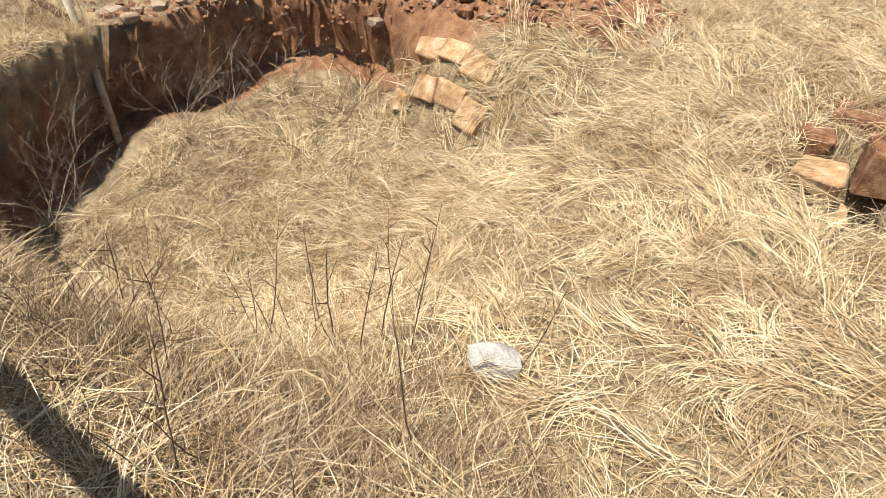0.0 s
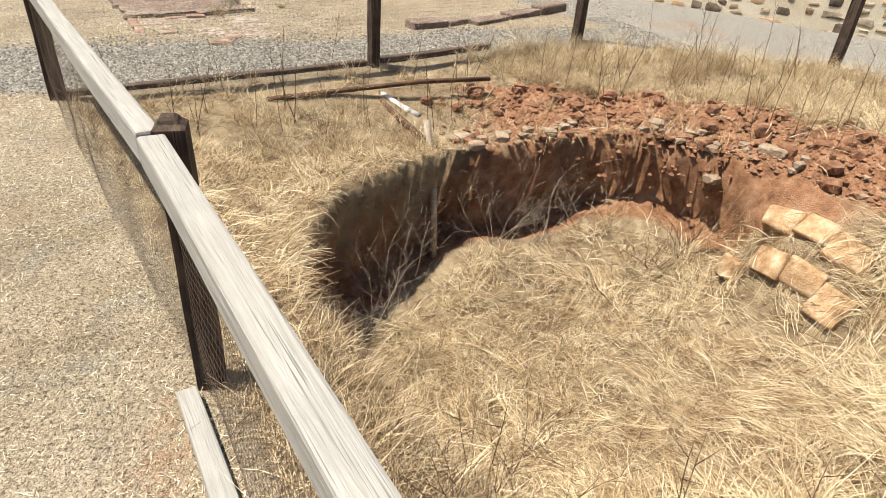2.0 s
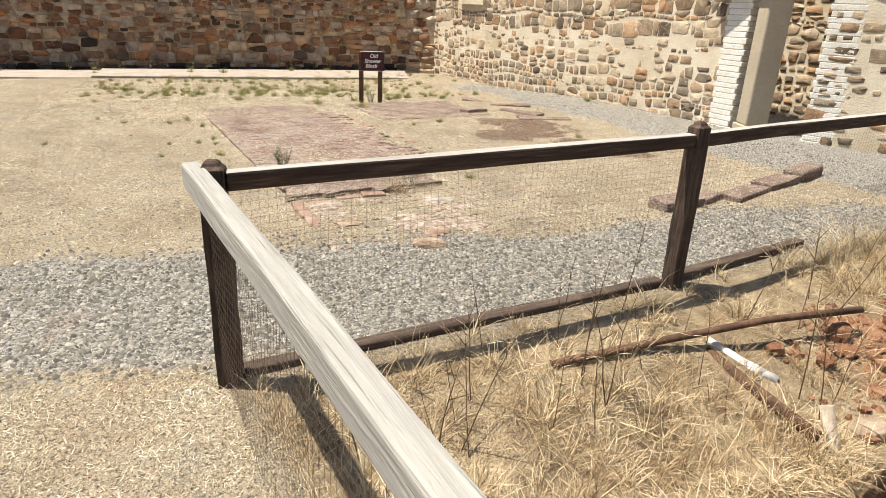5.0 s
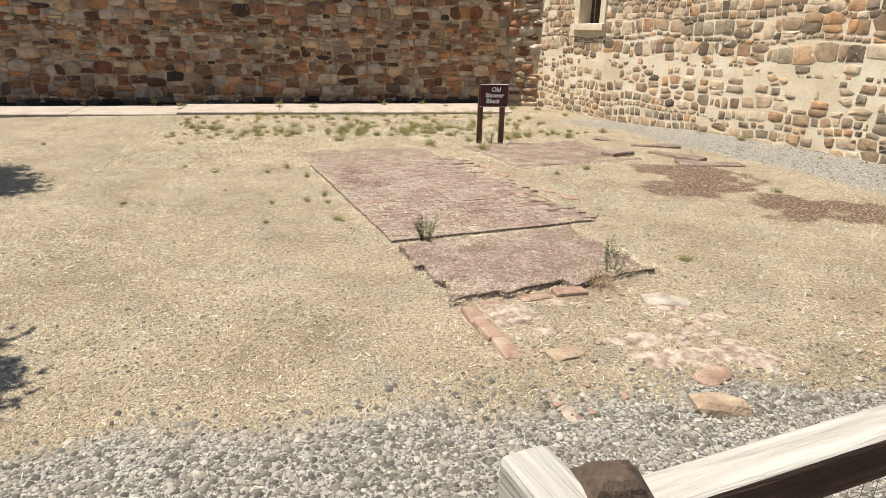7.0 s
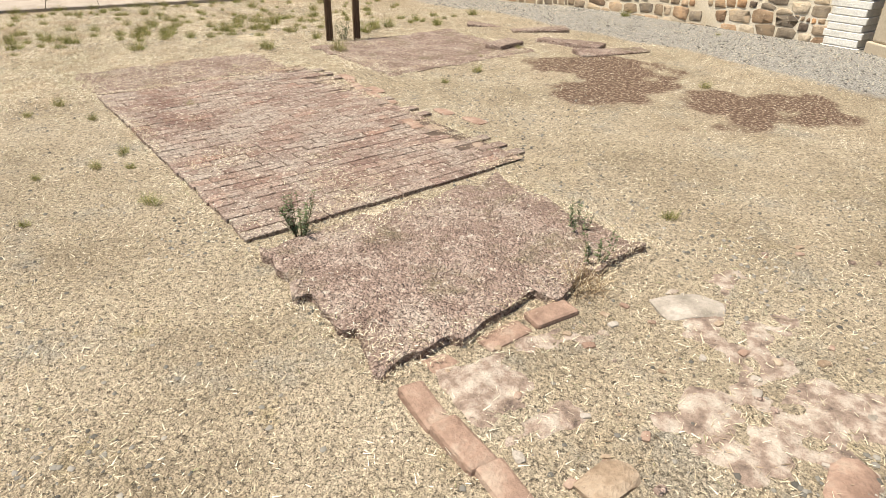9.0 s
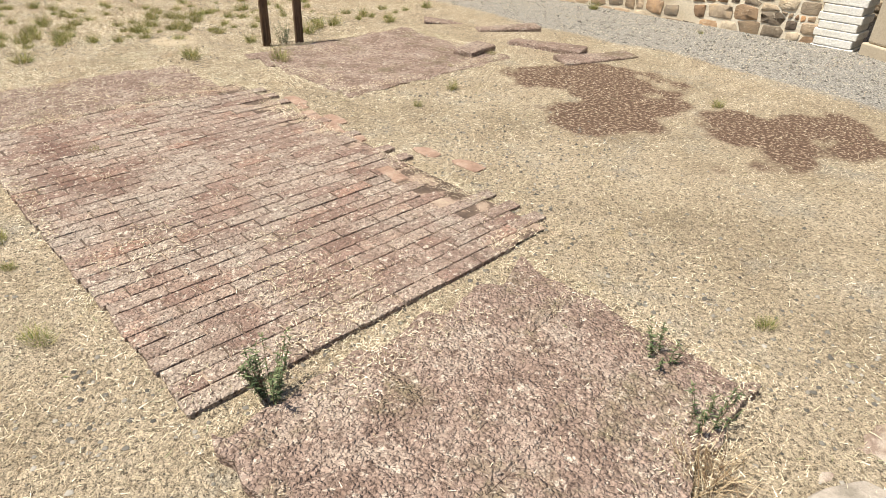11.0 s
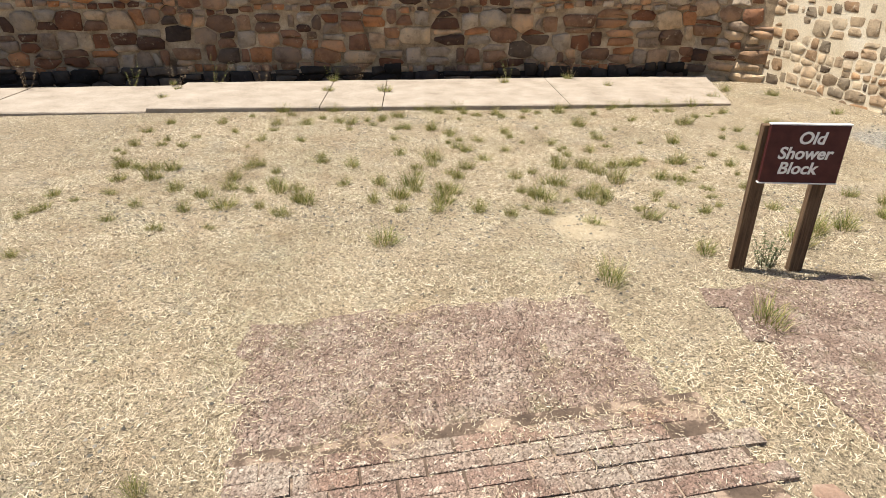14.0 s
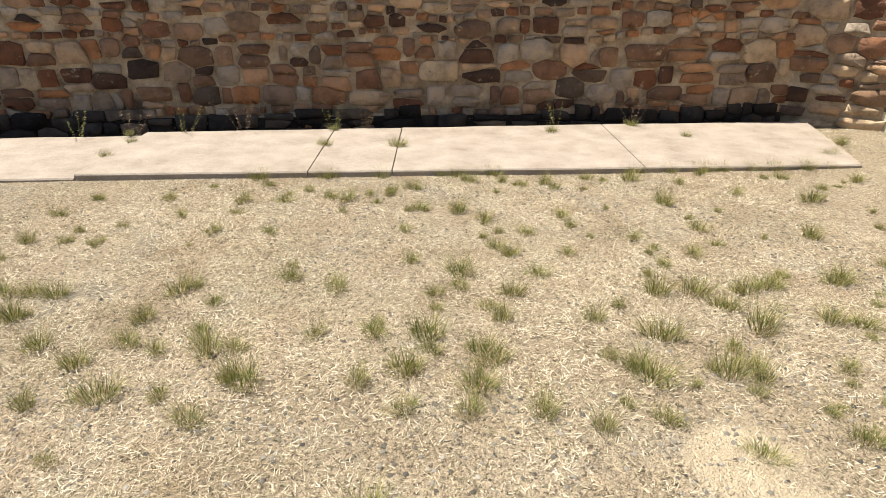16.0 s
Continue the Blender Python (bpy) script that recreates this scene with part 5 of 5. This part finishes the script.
rng1 = np.random.RandomState(31)
x, y = scatter(640000, (-6.5, 5.2, -9.0, 6.2), lawn_chance, 32)
x2, y2 = scatter(150000, (-4.2, -0.6, -16.0, -8.2), lawn_chance, 33)
x3, y3 = scatter(330000, (-4.8, 1.2, -1.5, 4.6), lawn_chance, 34)
x, y = np.concatenate([x, x2, x3]), np.concatenate([y, y2, y3])
n = len(x)
blades_object("lawn_grass", "short bleached dry lawn grass", "grass", x, y, rng1.uniform(0, 6.283, n), 0.008 + 0.034 * rng1.rand(n) ** 1.7, rng1.uniform(0.002, 0.0052, n),
              rng1.uniform(0.05, 0.85, n), rng1.uniform(0.0, 0.45, n), M_LAWN, 1, 0.002)


def floor_litter():
    """Bleached grass that has crept over the rims of the brick floors and lies on them in drifts."""
    rng = np.random.RandomState(91)
    pts = []
    for u0, u1, v0, v1, top, n in ((0, 1.82, 0, 3.05, 0.026, 90000), (0, 1.45, -1.19, -0.14, 0.044, 26000), (0, 1.72, 3.06, 3.95, 0.014, 26000), (2.32, 4.22, 2.3, 3.88, 0.028, 40000)):
        u, v = rng.uniform(u0 - 0.06, u1 + 0.10, n), rng.uniform(v0 - 0.06, v1 + 0.06, n)
        px, py = O.x + U.x * u + V.x * v, O.y + U.y * u + V.y * v
        rim = np.minimum(np.minimum(u - u0, u1 - u), np.minimum(v - v0, v1 - v))
        drift = smooth01(0.12, 0.32, fbm(px, py, 1.7, 92) + 0.3 * fbm(px, py, 7.0, 93))
        edge = 1 - smooth01(-0.02, 0.16, rim + 0.30 * fbm(px, py, 2.6, 94))
        keep = rng.rand(n) < np.clip(0.30 * drift + 0.6 * edge + 0.02, 0, 0.95)
        z = np.where(rim > 0, top + 0.003, np.maximum(ground_z(px, py), top - 0.02))
        pts.append(np.stack([px, py, z], -1)[keep])
    p = np.concatenate(pts)
    n = len(p)
    v, t = blade_arrays(p, rng.uniform(0, 6.283, n), rng.uniform(0.006, 0.028, n), rng.uniform(0.0018, 0.004, n), rng.uniform(0.05, 0.85, n), rng.uniform(0.0, 0.4, n), 1)
    tagged(new("floor_grass", fast_mesh("floor_grass", v, t, M_LAWN)), "bleached dry grass creeping over worn brick floors", "grass", kind="stuff")


floor_litter()


def straw_flow(x, y):
    return 1.5 * math.pi * fbm(x, y, 0.8, 41, 3) + 0.35 + 1.6 * fbm(x, y, 3.4, 42, 2)


def pit_chance(x, y):
    d, f = poly_dist(x, y, RIM), poly_dist(x, y, FENCE_LOOP)
    m = masks(x, y)
    c = np.where(d > 0.12, 1.0, 0.75) * (f > 0.05)
    steep = (d > -0.06) & (d < 0.2) & (y > -11.3)
    c = c * (np.hypot((x - 3.0) / 1.15, y + 14.33) > 0.42)
    return np.clip(c * (1 - 0.93 * m["red"]) * np.where(steep, 0.05, 1.0) * (0.25 + 0.85 * smooth01(-0.35, 0.35, fbm(x, y, 2.6, 43))), 0, 1)


x, y = scatter(135000, (-1.6, 5.6, -16.4, -9.2), pit_chance, 44)
n = len(x)
south_east = smooth01(-11.0, -13.0, y) * 0.5 + smooth01(1.0, 3.0, x) * 0.5
long_l = rng1.uniform(0.10, 0.26, n) + 0.30 * south_east * rng1.rand(n)
blades_object("pit_straw", "matted long dry straw flattened over the pit", "straw", x, y, straw_flow(x, y) + rng1.normal(0, 1.3, n), long_l, rng1.uniform(0.003, 0.0075, n),
              rng1.uniform(0.08, 0.62, n), rng1.uniform(0.1, 0.5, n), M_STRAW, 3, 0.004)
west = lambda x, y: pit_chance(x, y) * np.maximum(smooth01(0.6, -0.6, x) * smooth01(-10.6, -11.5, y), 0.45 * smooth01(-13.2, -11.0, y)) 
x, y = scatter(110000, (-1.7, 3.6, -15.5, -9.2), west, 45)
n = len(x)
blades_object("pit_hay", "brown tangled dry grass on the pit edge", "grass", x, y, rng1.uniform(0, 6.283, n), rng1.uniform(0.08, 0.24, n), rng1.uniform(0.0025, 0.005, n),
              rng1.uniform(0.15, 0.85, n), rng1.uniform(0.1, 0.55, n), M_HAY, 3, 0.002)


def straw_locks():
    """Long straw combed into curving locks that lie over one another; longest on the pit's south-east slope."""
    def chance(x, y):
        return pit_chance(x, y) * np.clip(0.35 * smooth01(0.1, 0.5, fbm(x, y, 1.1, 87) + 0.3) + smooth01(0.6, 2.4, x + 0.5 * (-12.0 - y)), 0, 1)
    cx, cy = scatter(2300, (-0.6, 5.4, -16.0, -9.8), chance, 84)
    rng = np.random.RandomState(85)
    count, segs = 15, 6
    k = np.repeat(np.arange(len(cx)), count)
    n = len(k)
    head = (straw_flow(cx, cy) + rng.normal(0, 0.9, len(cx)))[k] + rng.normal(0, 0.22, n)
    bend = rng.normal(0, 1.5, len(cx))[k] + rng.normal(0, 0.5, n)
    length = rng.uniform(0.22, 0.62, len(cx))[k] * rng.uniform(0.6, 1.1, n)
    arch = rng.uniform(0.04, 0.20, len(cx))[k] * rng.uniform(0.4, 1.2, n)
    x, y = cx[k] + rng.normal(0, 0.035, n), cy[k] + rng.normal(0, 0.035, n)
    width = rng.uniform(0.0024, 0.0056, n)
    left, right = [], []
    for i in range(segs + 1):
        t = i / segs
        z = ground_z(x, y) + 0.012 + arch * length * 4 * t * (1 - 0.75 * t) + 0.02 * rng.rand(n)
        a = head + bend * t
        hw = width * 0.5 * (1 - 0.6 * t)
        left.append(np.stack([x - np.sin(a) * hw, y + np.cos(a) * hw, z], -1))
        right.append(np.stack([x + np.sin(a) * hw, y - np.cos(a) * hw, z + hw], -1))
        x, y = x + np.cos(a) * length / segs, y + np.sin(a) * length / segs
    verts = np.concatenate([np.stack(left, 1), np.stack(right, 1)], 1).reshape(-1, 3)
    q = segs + 1
    off = (np.arange(n) * 2 * q)[:, None]
    tris = np.concatenate([np.concatenate([off + np.array([[i, q + i, q + i + 1]]), off + np.array([[i, q + i + 1, i + 1]])]) for i in range(segs)])
    tagged(new("straw_locks", fast_mesh("straw_locks", verts, tris, M_STRAW)), "long bleached straw lying in combed locks", "straw", kind="stuff")


straw_locks()


def bank_chance(x, y):
    d, f = poly_dist(x, y, RIM), poly_dist(x, y, FENCE_LOOP)
    return np.clip(smooth01(0.0, 0.15, f) * smooth01(0.1, -0.1, d) * (0.30 + 0.9 * smooth01(-0.25, 0.3, fbm(x, y, 3.0, 46))) * (1 - 0.9 * masks(x, y)["red"]), 0, 1)


def tussocks(name, label, n, box, keep, seed, count, size, spread, material, width=(0.0022, 0.0042)):
    """Clumps of blades that lean outward from their middles, each clump with a height of its own."""
    cx, cy = scatter(n, box, keep, seed)
    rng = np.random.RandomState(seed + 1)
    k = np.repeat(np.arange(len(cx)), count)
    big = (rng.uniform(0, 1, len(cx)) ** 1.5)[k]
    m = len(k)
    a, r = rng.uniform(0, 6.283, m), np.abs(rng.normal(0, spread, m)) * (0.6 + big)
    x, y = cx[k] + r * np.cos(a), cy[k] + r * np.sin(a)
    lean = np.clip(0.97 - r / spread * 0.22 + rng.normal(0, 0.1, m), 0.25, 0.985)
    blades_object(name, label, "grass", x, y, a + rng.normal(0, 0.6, m), (size[0] + (size[1] - size[0]) * big) * rng.uniform(0.5, 1.1, m), rng.uniform(*width, m), lean, rng.uniform(0.0, 0.45, m), material, 3)


def ne_chance(x, y):
    return bank_chance(x, y) * np.clip(0.25 + np.maximum(smooth01(-10.2, -9.0, y), smooth01(2.8, 3.6, x)), 0, 1)


tussocks("bank_grass", "pale standing dry grass along the fence", 7000, (-2.4, 6.0, -16.0, -7.1), ne_chance, 47, 22, (0.08, 0.32), 0.04, M_STRAW, (0.0026, 0.0055))
tussocks("tall_grass", "tall bleached dry grass inside the fence corner", 2200, (1.6, 6.0, -10.4, -7.2), lambda x, y: bank_chance(x, y), 49, 30, (0.16, 0.45), 0.05, M_STRAW, (0.0026, 0.005))
tussocks("brush", "dark brown dry brush on the pit's west edge", 1700, (-1.5, 0.2, -14.4, -10.6),
         lambda x, y: smooth01(0.55, 0.2, np.abs(poly_dist(x, y, RIM) - 0.15)) * smooth01(0.2, -0.3, x) * smooth01(-11.3, -12.0, y), 57, 40, (0.10, 0.30), 0.06, M_HAY, (0.002, 0.0045))
tussocks("pit_clumps", "tangled brown grass clumps on the pit floor", 700, (-0.6, 3.2, -13.6, -9.4),
         lambda x, y: smooth01(0.1, 0.4, poly_dist(x, y, RIM)) * smooth01(-0.05, 0.25, fbm(x, y, 1.3, 58)), 59, 40, (0.08, 0.24), 0.07, M_HAY, (0.002, 0.004))
x, y = scatter(150000, (-2.4, 6.0, -14.0, -7.1), bank_chance, 60)
n = len(x)
blades_object("bank_litter", "short broken straw litter inside the fence", "straw", x, y, rng1.uniform(0, 6.283, n), rng1.uniform(0.04, 0.14, n), rng1.uniform(0.0016, 0.0036, n),
              rng1.uniform(0.05, 0.7, n), rng1.uniform(0.0, 0.5, n), M_STRAW, 2)


def lip_points(n, seed):
    rng = np.random.RandomState(seed)
    pts = RIM[-2:] + RIM[:7]
    k = rng.randint(0, len(pts) - 1, n)
    a, b2, s = np.array(pts)[k], np.array(pts)[k + 1], rng.rand(n)[:, None]
    p, d = a + (b2 - a) * s, b2 - a
    inward = np.arctan2(-d[:, 0], d[:, 1])
    q = p - np.stack([np.cos(inward), np.sin(inward)], -1) * rng.uniform(0.03, 0.22, n)[:, None]
    return q[:, 0], q[:, 1], inward


x, y, inward = lip_points(4500, 61)
n = len(x)
ok = rng1.rand(n) < 0.25 + 0.7 * smooth01(0.0, 0.35, fbm(x, y, 2.2, 62))
x, y, inward = x[ok], y[ok], inward[ok]
n = len(x)
blades_object("lip_grass", "dry grass hanging over the pit's lip", "grass", x, y, inward + rng1.normal(0, 0.7, n), 0.04 + 0.15 * rng1.rand(n) ** 2, rng1.uniform(0.002, 0.0045, n),
              rng1.uniform(0.1, 0.9, n), rng1.uniform(0.1, 0.8, n), M_STRAW, 4)


# gravel
def gravel_pieces():
    def chance(x, y):
        return np.clip(masks(x, y)["gravel"] * (poly_dist(x, y, FENCE_LOOP) < 0.0) * (0.85 + 0.3 * fbm(x, y, 3, 51)), 0, 1)
    xs, ys = scatter(62000, (-4.6, 4.4, -8.6, -6.2), chance, 52)
    x2, y2 = scatter(9000, (2.2, 5.2, -6.4, 4.2), chance, 53)
    x3, y3 = scatter(26000, (-4.8, 1.2, -6.8, 4.0), lambda x, y: (0.15 + 0.85 * smooth01(0.0, 0.3, fbm(x, y, 1.4, 56))) * (1 - on_floor(x, y)), 54)
    xs, ys = np.concatenate([xs, x2, x3]), np.concatenate([ys, y2, y3])
    n = len(xs)
    rng = np.random.RandomState(55)
    base = np.array([(1, 0, 0), (0.3, 0.95, 0), (-0.8, 0.6, 0), (-0.8, -0.6, 0), (0.3, -0.95, 0), (0.15, 0.1, 0.8), (0, 0, -0.6)])
    tri = np.array([(0, 1, 5), (1, 2, 5), (2, 3, 5), (3, 4, 5), (4, 0, 5)])
    a = rng.uniform(0, 6.283, n)
    s = 0.005 + 0.013 * rng.rand(n) ** 1.8
    s[-len(x3):] *= 0.7
    p = base[None] * rng.uniform(0.7, 1.3, (n, 7, 3)) * s[:, None, None]
    c, q = np.cos(a)[:, None], np.sin(a)[:, None]
    v = np.stack([p[..., 0] * c - p[..., 1] * q + xs[:, None], p[..., 0] * q + p[..., 1] * c + ys[:, None], p[..., 2] + (ground_z(xs, ys) + 0.002)[:, None]], -1)
    t = (tri[None] + (np.arange(n) * 7)[:, None, None]).reshape(-1, 3)
    tagged(new("gravel", fast_mesh("gravel", v.reshape(-1, 3), t, M_PEBBLE)), "grey and tan loose gravel", "gravel", kind="stuff")


gravel_pieces()


def crumbs():
    x, y = scatter(30000, (0.2, 4.2, -13.0, -8.2), lambda x, y: masks(x, y)["red"] * (poly_dist(x, y, RIM) < 0.05), 71)
    n, rng = len(x), np.random.RandomState(72)
    base = np.array([(1, 0, 0), (0.3, 0.95, 0), (-0.8, 0.6, 0), (-0.8, -0.6, 0), (0.3, -0.95, 0), (0.15, 0.1, 0.9)])
    tri = np.array([(0, 1, 5), (1, 2, 5), (2, 3, 5), (3, 4, 5), (4, 0, 5)])
    p = base[None] * rng.uniform(0.6, 1.4, (n, 6, 3)) * (0.006 + 0.026 * rng.rand(n) ** 3)[:, None, None]
    v = np.stack([p[..., 0] + x[:, None], p[..., 1] + y[:, None], p[..., 2] + ground_z(x, y)[:, None]], -1)
    tagged(new("earth_crumbs", fast_mesh("earth_crumbs", v.reshape(-1, 3), (tri[None] + (np.arange(n) * 6)[:, None, None]).reshape(-1, 3), M_REDROCK)), "red crumbled earth and small stones", "earth", kind="stuff")


crumbs()


# ---- green tufts ----
def tuft(seed, green=True):
    rng = np.random.RandomState(seed)
    t = thing("grass_tuft", "green grass tuft with dry tips in bleached lawn", "grass tuft", "green tufts in the lawn")
    for name, n, lo, hi, m, w in (("foliage", 190, 0.05, 0.14, M_GREEN, 0.0036), ("seed_head", 34, 0.10, 0.21, M_HAY, 0.0022)):
        r = rng.rand(n) ** 0.6 * 0.062
        a = rng.uniform(0, 6.283, n)
        base = np.stack([r * np.cos(a) * 1.3, r * np.sin(a), np.full(n, -0.008)], -1)
        v, tr = blade_arrays(base, a + rng.normal(0, 0.6, n), rng.uniform(lo, hi, n), np.full(n, w), np.clip(1.02 - r * 3.2 + rng.normal(0, 0.10, n), 0.6, 0.985), rng.uniform(0.0, 0.3, n), 3)
        ob = new(name, fast_mesh(name, v, tr, m))
        ob.parent = t
        tagged(ob, kind="stuff")
    return t


TUFTS = [(-1.67, 2.23), (-2.1, 1.5), (-1.85, 1.5), (-1.94, 1.2), (-1.03, 1.66), (-1.23, 2.2), (-1.39, 0.91), (-0.9, 1.15), (-0.55, 1.19), (-1.48, 1.66), (-2.6, 1.1), (-3.23, 1.62), (-3.35, 1.22),
         (-3.17, 1.94), (-3.86, 1.61), (-2.62, 2.11), (0.72, 2.86), (0.51, 2.17), (-0.1, 2.03), (-0.21, 1.61), (0.16, 1.67)]
TUFTS += [(-0.74, 1.5), (-1.63, 1.07), (-1.93, 0.92), (-0.07, 3.53), (0.0, 3.0), (-0.91, 3.21), (-1.66, 3.26), (-2.84, 1.35), (-3.15, 0.99), (-2.73, 0.85), (-0.24, 0.74), (0.5, 4.29), (-0.17, 4.11),
          (1.14, 3.62), (-0.61, 1.99), (-0.4, 1.99), (-2.54, -2.05), (-2.75, -1.56), (-2.4, -2.9), (-2.57, -3.09), (-2.96, -1.78)]
TUFTS += [(-1.86, -2.04), (0.97, 0.55), (0.55, 0.35), (1.1, -1.49), (0.74, -2.02), (0.28, -2.23), (-0.12, -0.58), (-0.1, 0.2), (-0.76, -0.13), (3.15, 4.09), (1.61, 0.44), (2.51, 1.05), (-2.34, -3.77), (-2.38, -3.17),
          (0.01, -5.17), (1.68, -1.34), (4.44, -1.66), (4.41, -0.04), (-2.01, 0.38), (0.75, 0.5), (2.0, 4.9), (2.4, 5.4), (2.9, 5.1), (2.28, -3.38)]
kinds = [tuft(i) for i in range(5)]
rt = random.Random(9)
more = [(rt.uniform(-4.5, 2.2), rt.uniform(0.6, 4.2)) for _ in range(190)] + [(rt.uniform(-6, -2.8), rt.uniform(-4, 1)) for _ in range(14)]
for i, (px, py) in enumerate(TUFTS + more):
    s = (rt.uniform(0.6, 1.05) if i < len(TUFTS) else rt.uniform(0.3, 0.7)) * (0.55 if py < -0.7 else 1.0)
    m = pose(px, py, float(ground_z(px, py)), 0, 0, rt.uniform(0, 360))
    ob = kinds[i] if i < 5 else copy_thing(kinds[i % 5], m)
    ob.matrix_world = m @ Matrix.Diagonal((s * rt.uniform(0.8, 1.5), s, s * rt.uniform(1.0, 1.5), 1))
# grass in the slab's joints and along its front
for i, (px, py, pz) in enumerate([(-4.75, 4.4, 0.01), (-4.74, 4.9, 0.01), (-4.9, 5.2, 0.01), (-2.9, 4.9, -0.01), (-2.2, 4.9, -0.01), (-2.9, 5.5, 0.0), (0.35, 5.95, -0.04), (0.8, 5.5, -0.05), (-0.6, 5.6, -0.03)]
                                 + [(rt.uniform(-4.5, 2.0), None, 0) for _ in range(16)]):
    if py is None:
        py, pz = 4.33 + 0.11 * px, float(ground_z(px, 4.3))
    ob = copy_thing(kinds[i % 5], pose(px, py, pz, 0, 0, i * 50))
    ob.matrix_world = pose(px, py, pz, 0, 0, i * 50) @ Matrix.Scale(rt.uniform(0.5, 1.0), 4)


def leafy_weed(name, label, at, height, n, seed, material=M_WEED):
    w = thing(name, label, "weed", at=at)
    rng = np.random.RandomState(seed)
    stems, lv, lt, c = bmesh.new(), [], [], 0
    for i in range(n):
        a, lean = rng.uniform(0, 6.283), rng.uniform(0.1, 0.95)
        d = Vector((math.cos(a) * lean, math.sin(a) * lean, 1)).normalized()
        h = height * rng.uniform(0.55, 1.0)
        pts = [Vector((math.cos(a) * 0.02, math.sin(a) * 0.02, -0.02)) + d * h * k / 4 + Vector((0, 0, 0.02 * k)) for k in range(5)]
        t = tube("s", pts, 0.0016, M_STALK, 4, [1, 0.9, 0.8, 0.6, 0.4])
        me = bpy.data.meshes.new("tmp")
        t.to_mesh(me)
        t.free()
        stems.from_mesh(me)
        bpy.data.meshes.remove(me)
        for k in range(34):
            q = rng.uniform(0.15, 1.0)
            p = pts[0].lerp(pts[-1], q)
            v, tr = blade_arrays(np.array([[p.x, p.y, p.z]]), np.array([rng.uniform(0, 6.283)]), np.array([rng.uniform(0.012, 0.026)]), np.array([0.0055]), np.array([rng.uniform(0, 0.8)]), np.array([0.2]), 2)
            lv.append(v)
            lt.append(tr + c)
            c += len(v)
    tagged(part("stem", stems, M_STALK, w), kind="stuff")
    ob = new("leaves", fast_mesh("leaves", np.concatenate(lv), np.concatenate(lt), material))
    ob.parent = w
    return w


leafy_weed("weed", "dark green leafy weed at the brick floor edge", (-1.74, -4.5, 0.01), 0.17, 22, 3)
leafy_weed("weed", "dark green leafy weed beside the platform", (-0.68, -5.38, 0.0), 0.14, 10, 4)
leafy_weed("weed", "straggling green weed beside the platform", (-0.55, -5.1, 0.0), 0.14, 8, 5)
leafy_weed("weed", "small grey-green weed between the sign posts", (0.16, 0.0, 0.0), 0.15, 14, 6)
for i, wx in enumerate((-6.6, -5.4, -4.9, -4.4, -3.8, -2.9, -2.6, -0.5, 0.4)):
    leafy_weed("weed", "thin straggling weed growing behind the slab", (wx, 6.0 + 0.155 * wx, -0.06), 0.32 if i % 3 else 0.45, 5, 10 + i, M_GREEN if i % 2 else M_HAY)
ob = new("straw_clump", fast_mesh("straw_clump", *blade_arrays(np.stack([rng1.normal(-0.82, 0.05, 160), rng1.normal(-5.5, 0.05, 160), np.zeros(160)], -1), rng1.uniform(0, 6.28, 160), rng1.uniform(0.08, 0.22, 160), np.full(160, 0.003),
                                                               rng1.uniform(0.6, 0.97, 160), rng1.uniform(0, 0.3, 160), 3), M_HAY))
tagged(ob, "brown dry grass clump beside the platform", "grass clump")


# ---- trees that shade the lawn's edge ----
def tree(at, crown, radius, seed, leaves=2600):
    t = thing("tree", "small leafy tree at the edge of the lawn", "tree", "trees by the lawn", at=at)
    rng = np.random.RandomState(seed)
    c = Vector(crown) - Vector(at)
    bm = tube("trunk", [(0, 0, -0.2), (c.x * 0.15, c.y * 0.2, c.z * 0.3), (c.x * 0.5, c.y * 0.5, c.z * 0.6), (c.x, c.y, c.z)], 0.11, M_POST, 10, [1.2, 1, 0.75, 0.4])
    part("trunk", bm, M_POST, t)
    pts = []
    for i in range(9):
        d = Vector(rng.normal(0, 1, 3)).normalized() * radius * rng.uniform(0.5, 1.0)
        d.z *= 0.7
        s = c * rng.uniform(0.55, 0.95)
        part("limb", tube("limb", [s, s.lerp(c + d, 0.5) + Vector((0, 0, 0.08)), c + d], 0.035, M_POST, 6, [1, 0.7, 0.3]), M_POST, t)
        pts.append(c + d)
    k = rng.randint(0, len(pts), leaves)
    base = np.array([pts[i] for i in k]) + rng.normal(0, 0.2 * radius, (leaves, 3))
    v, tr = blade_arrays(base, rng.uniform(0, 6.283, leaves), rng.uniform(0.06, 0.12, leaves), np.full(leaves, 0.05), rng.uniform(-0.4, 0.8, leaves) * 0.9, rng.uniform(0, 0.2, leaves), 2)
    ob = new("crown", fast_mesh("crown", v, tr, M_WEED))
    ob.parent = t


tree((-7.9, -1.3, 0), (-7.3, -1.35, 3.4), 0.85, 1, 6000)
tree((-6.6, -5.9, 0), (-5.55, -5.8, 2.9), 0.6, 2, 4500)
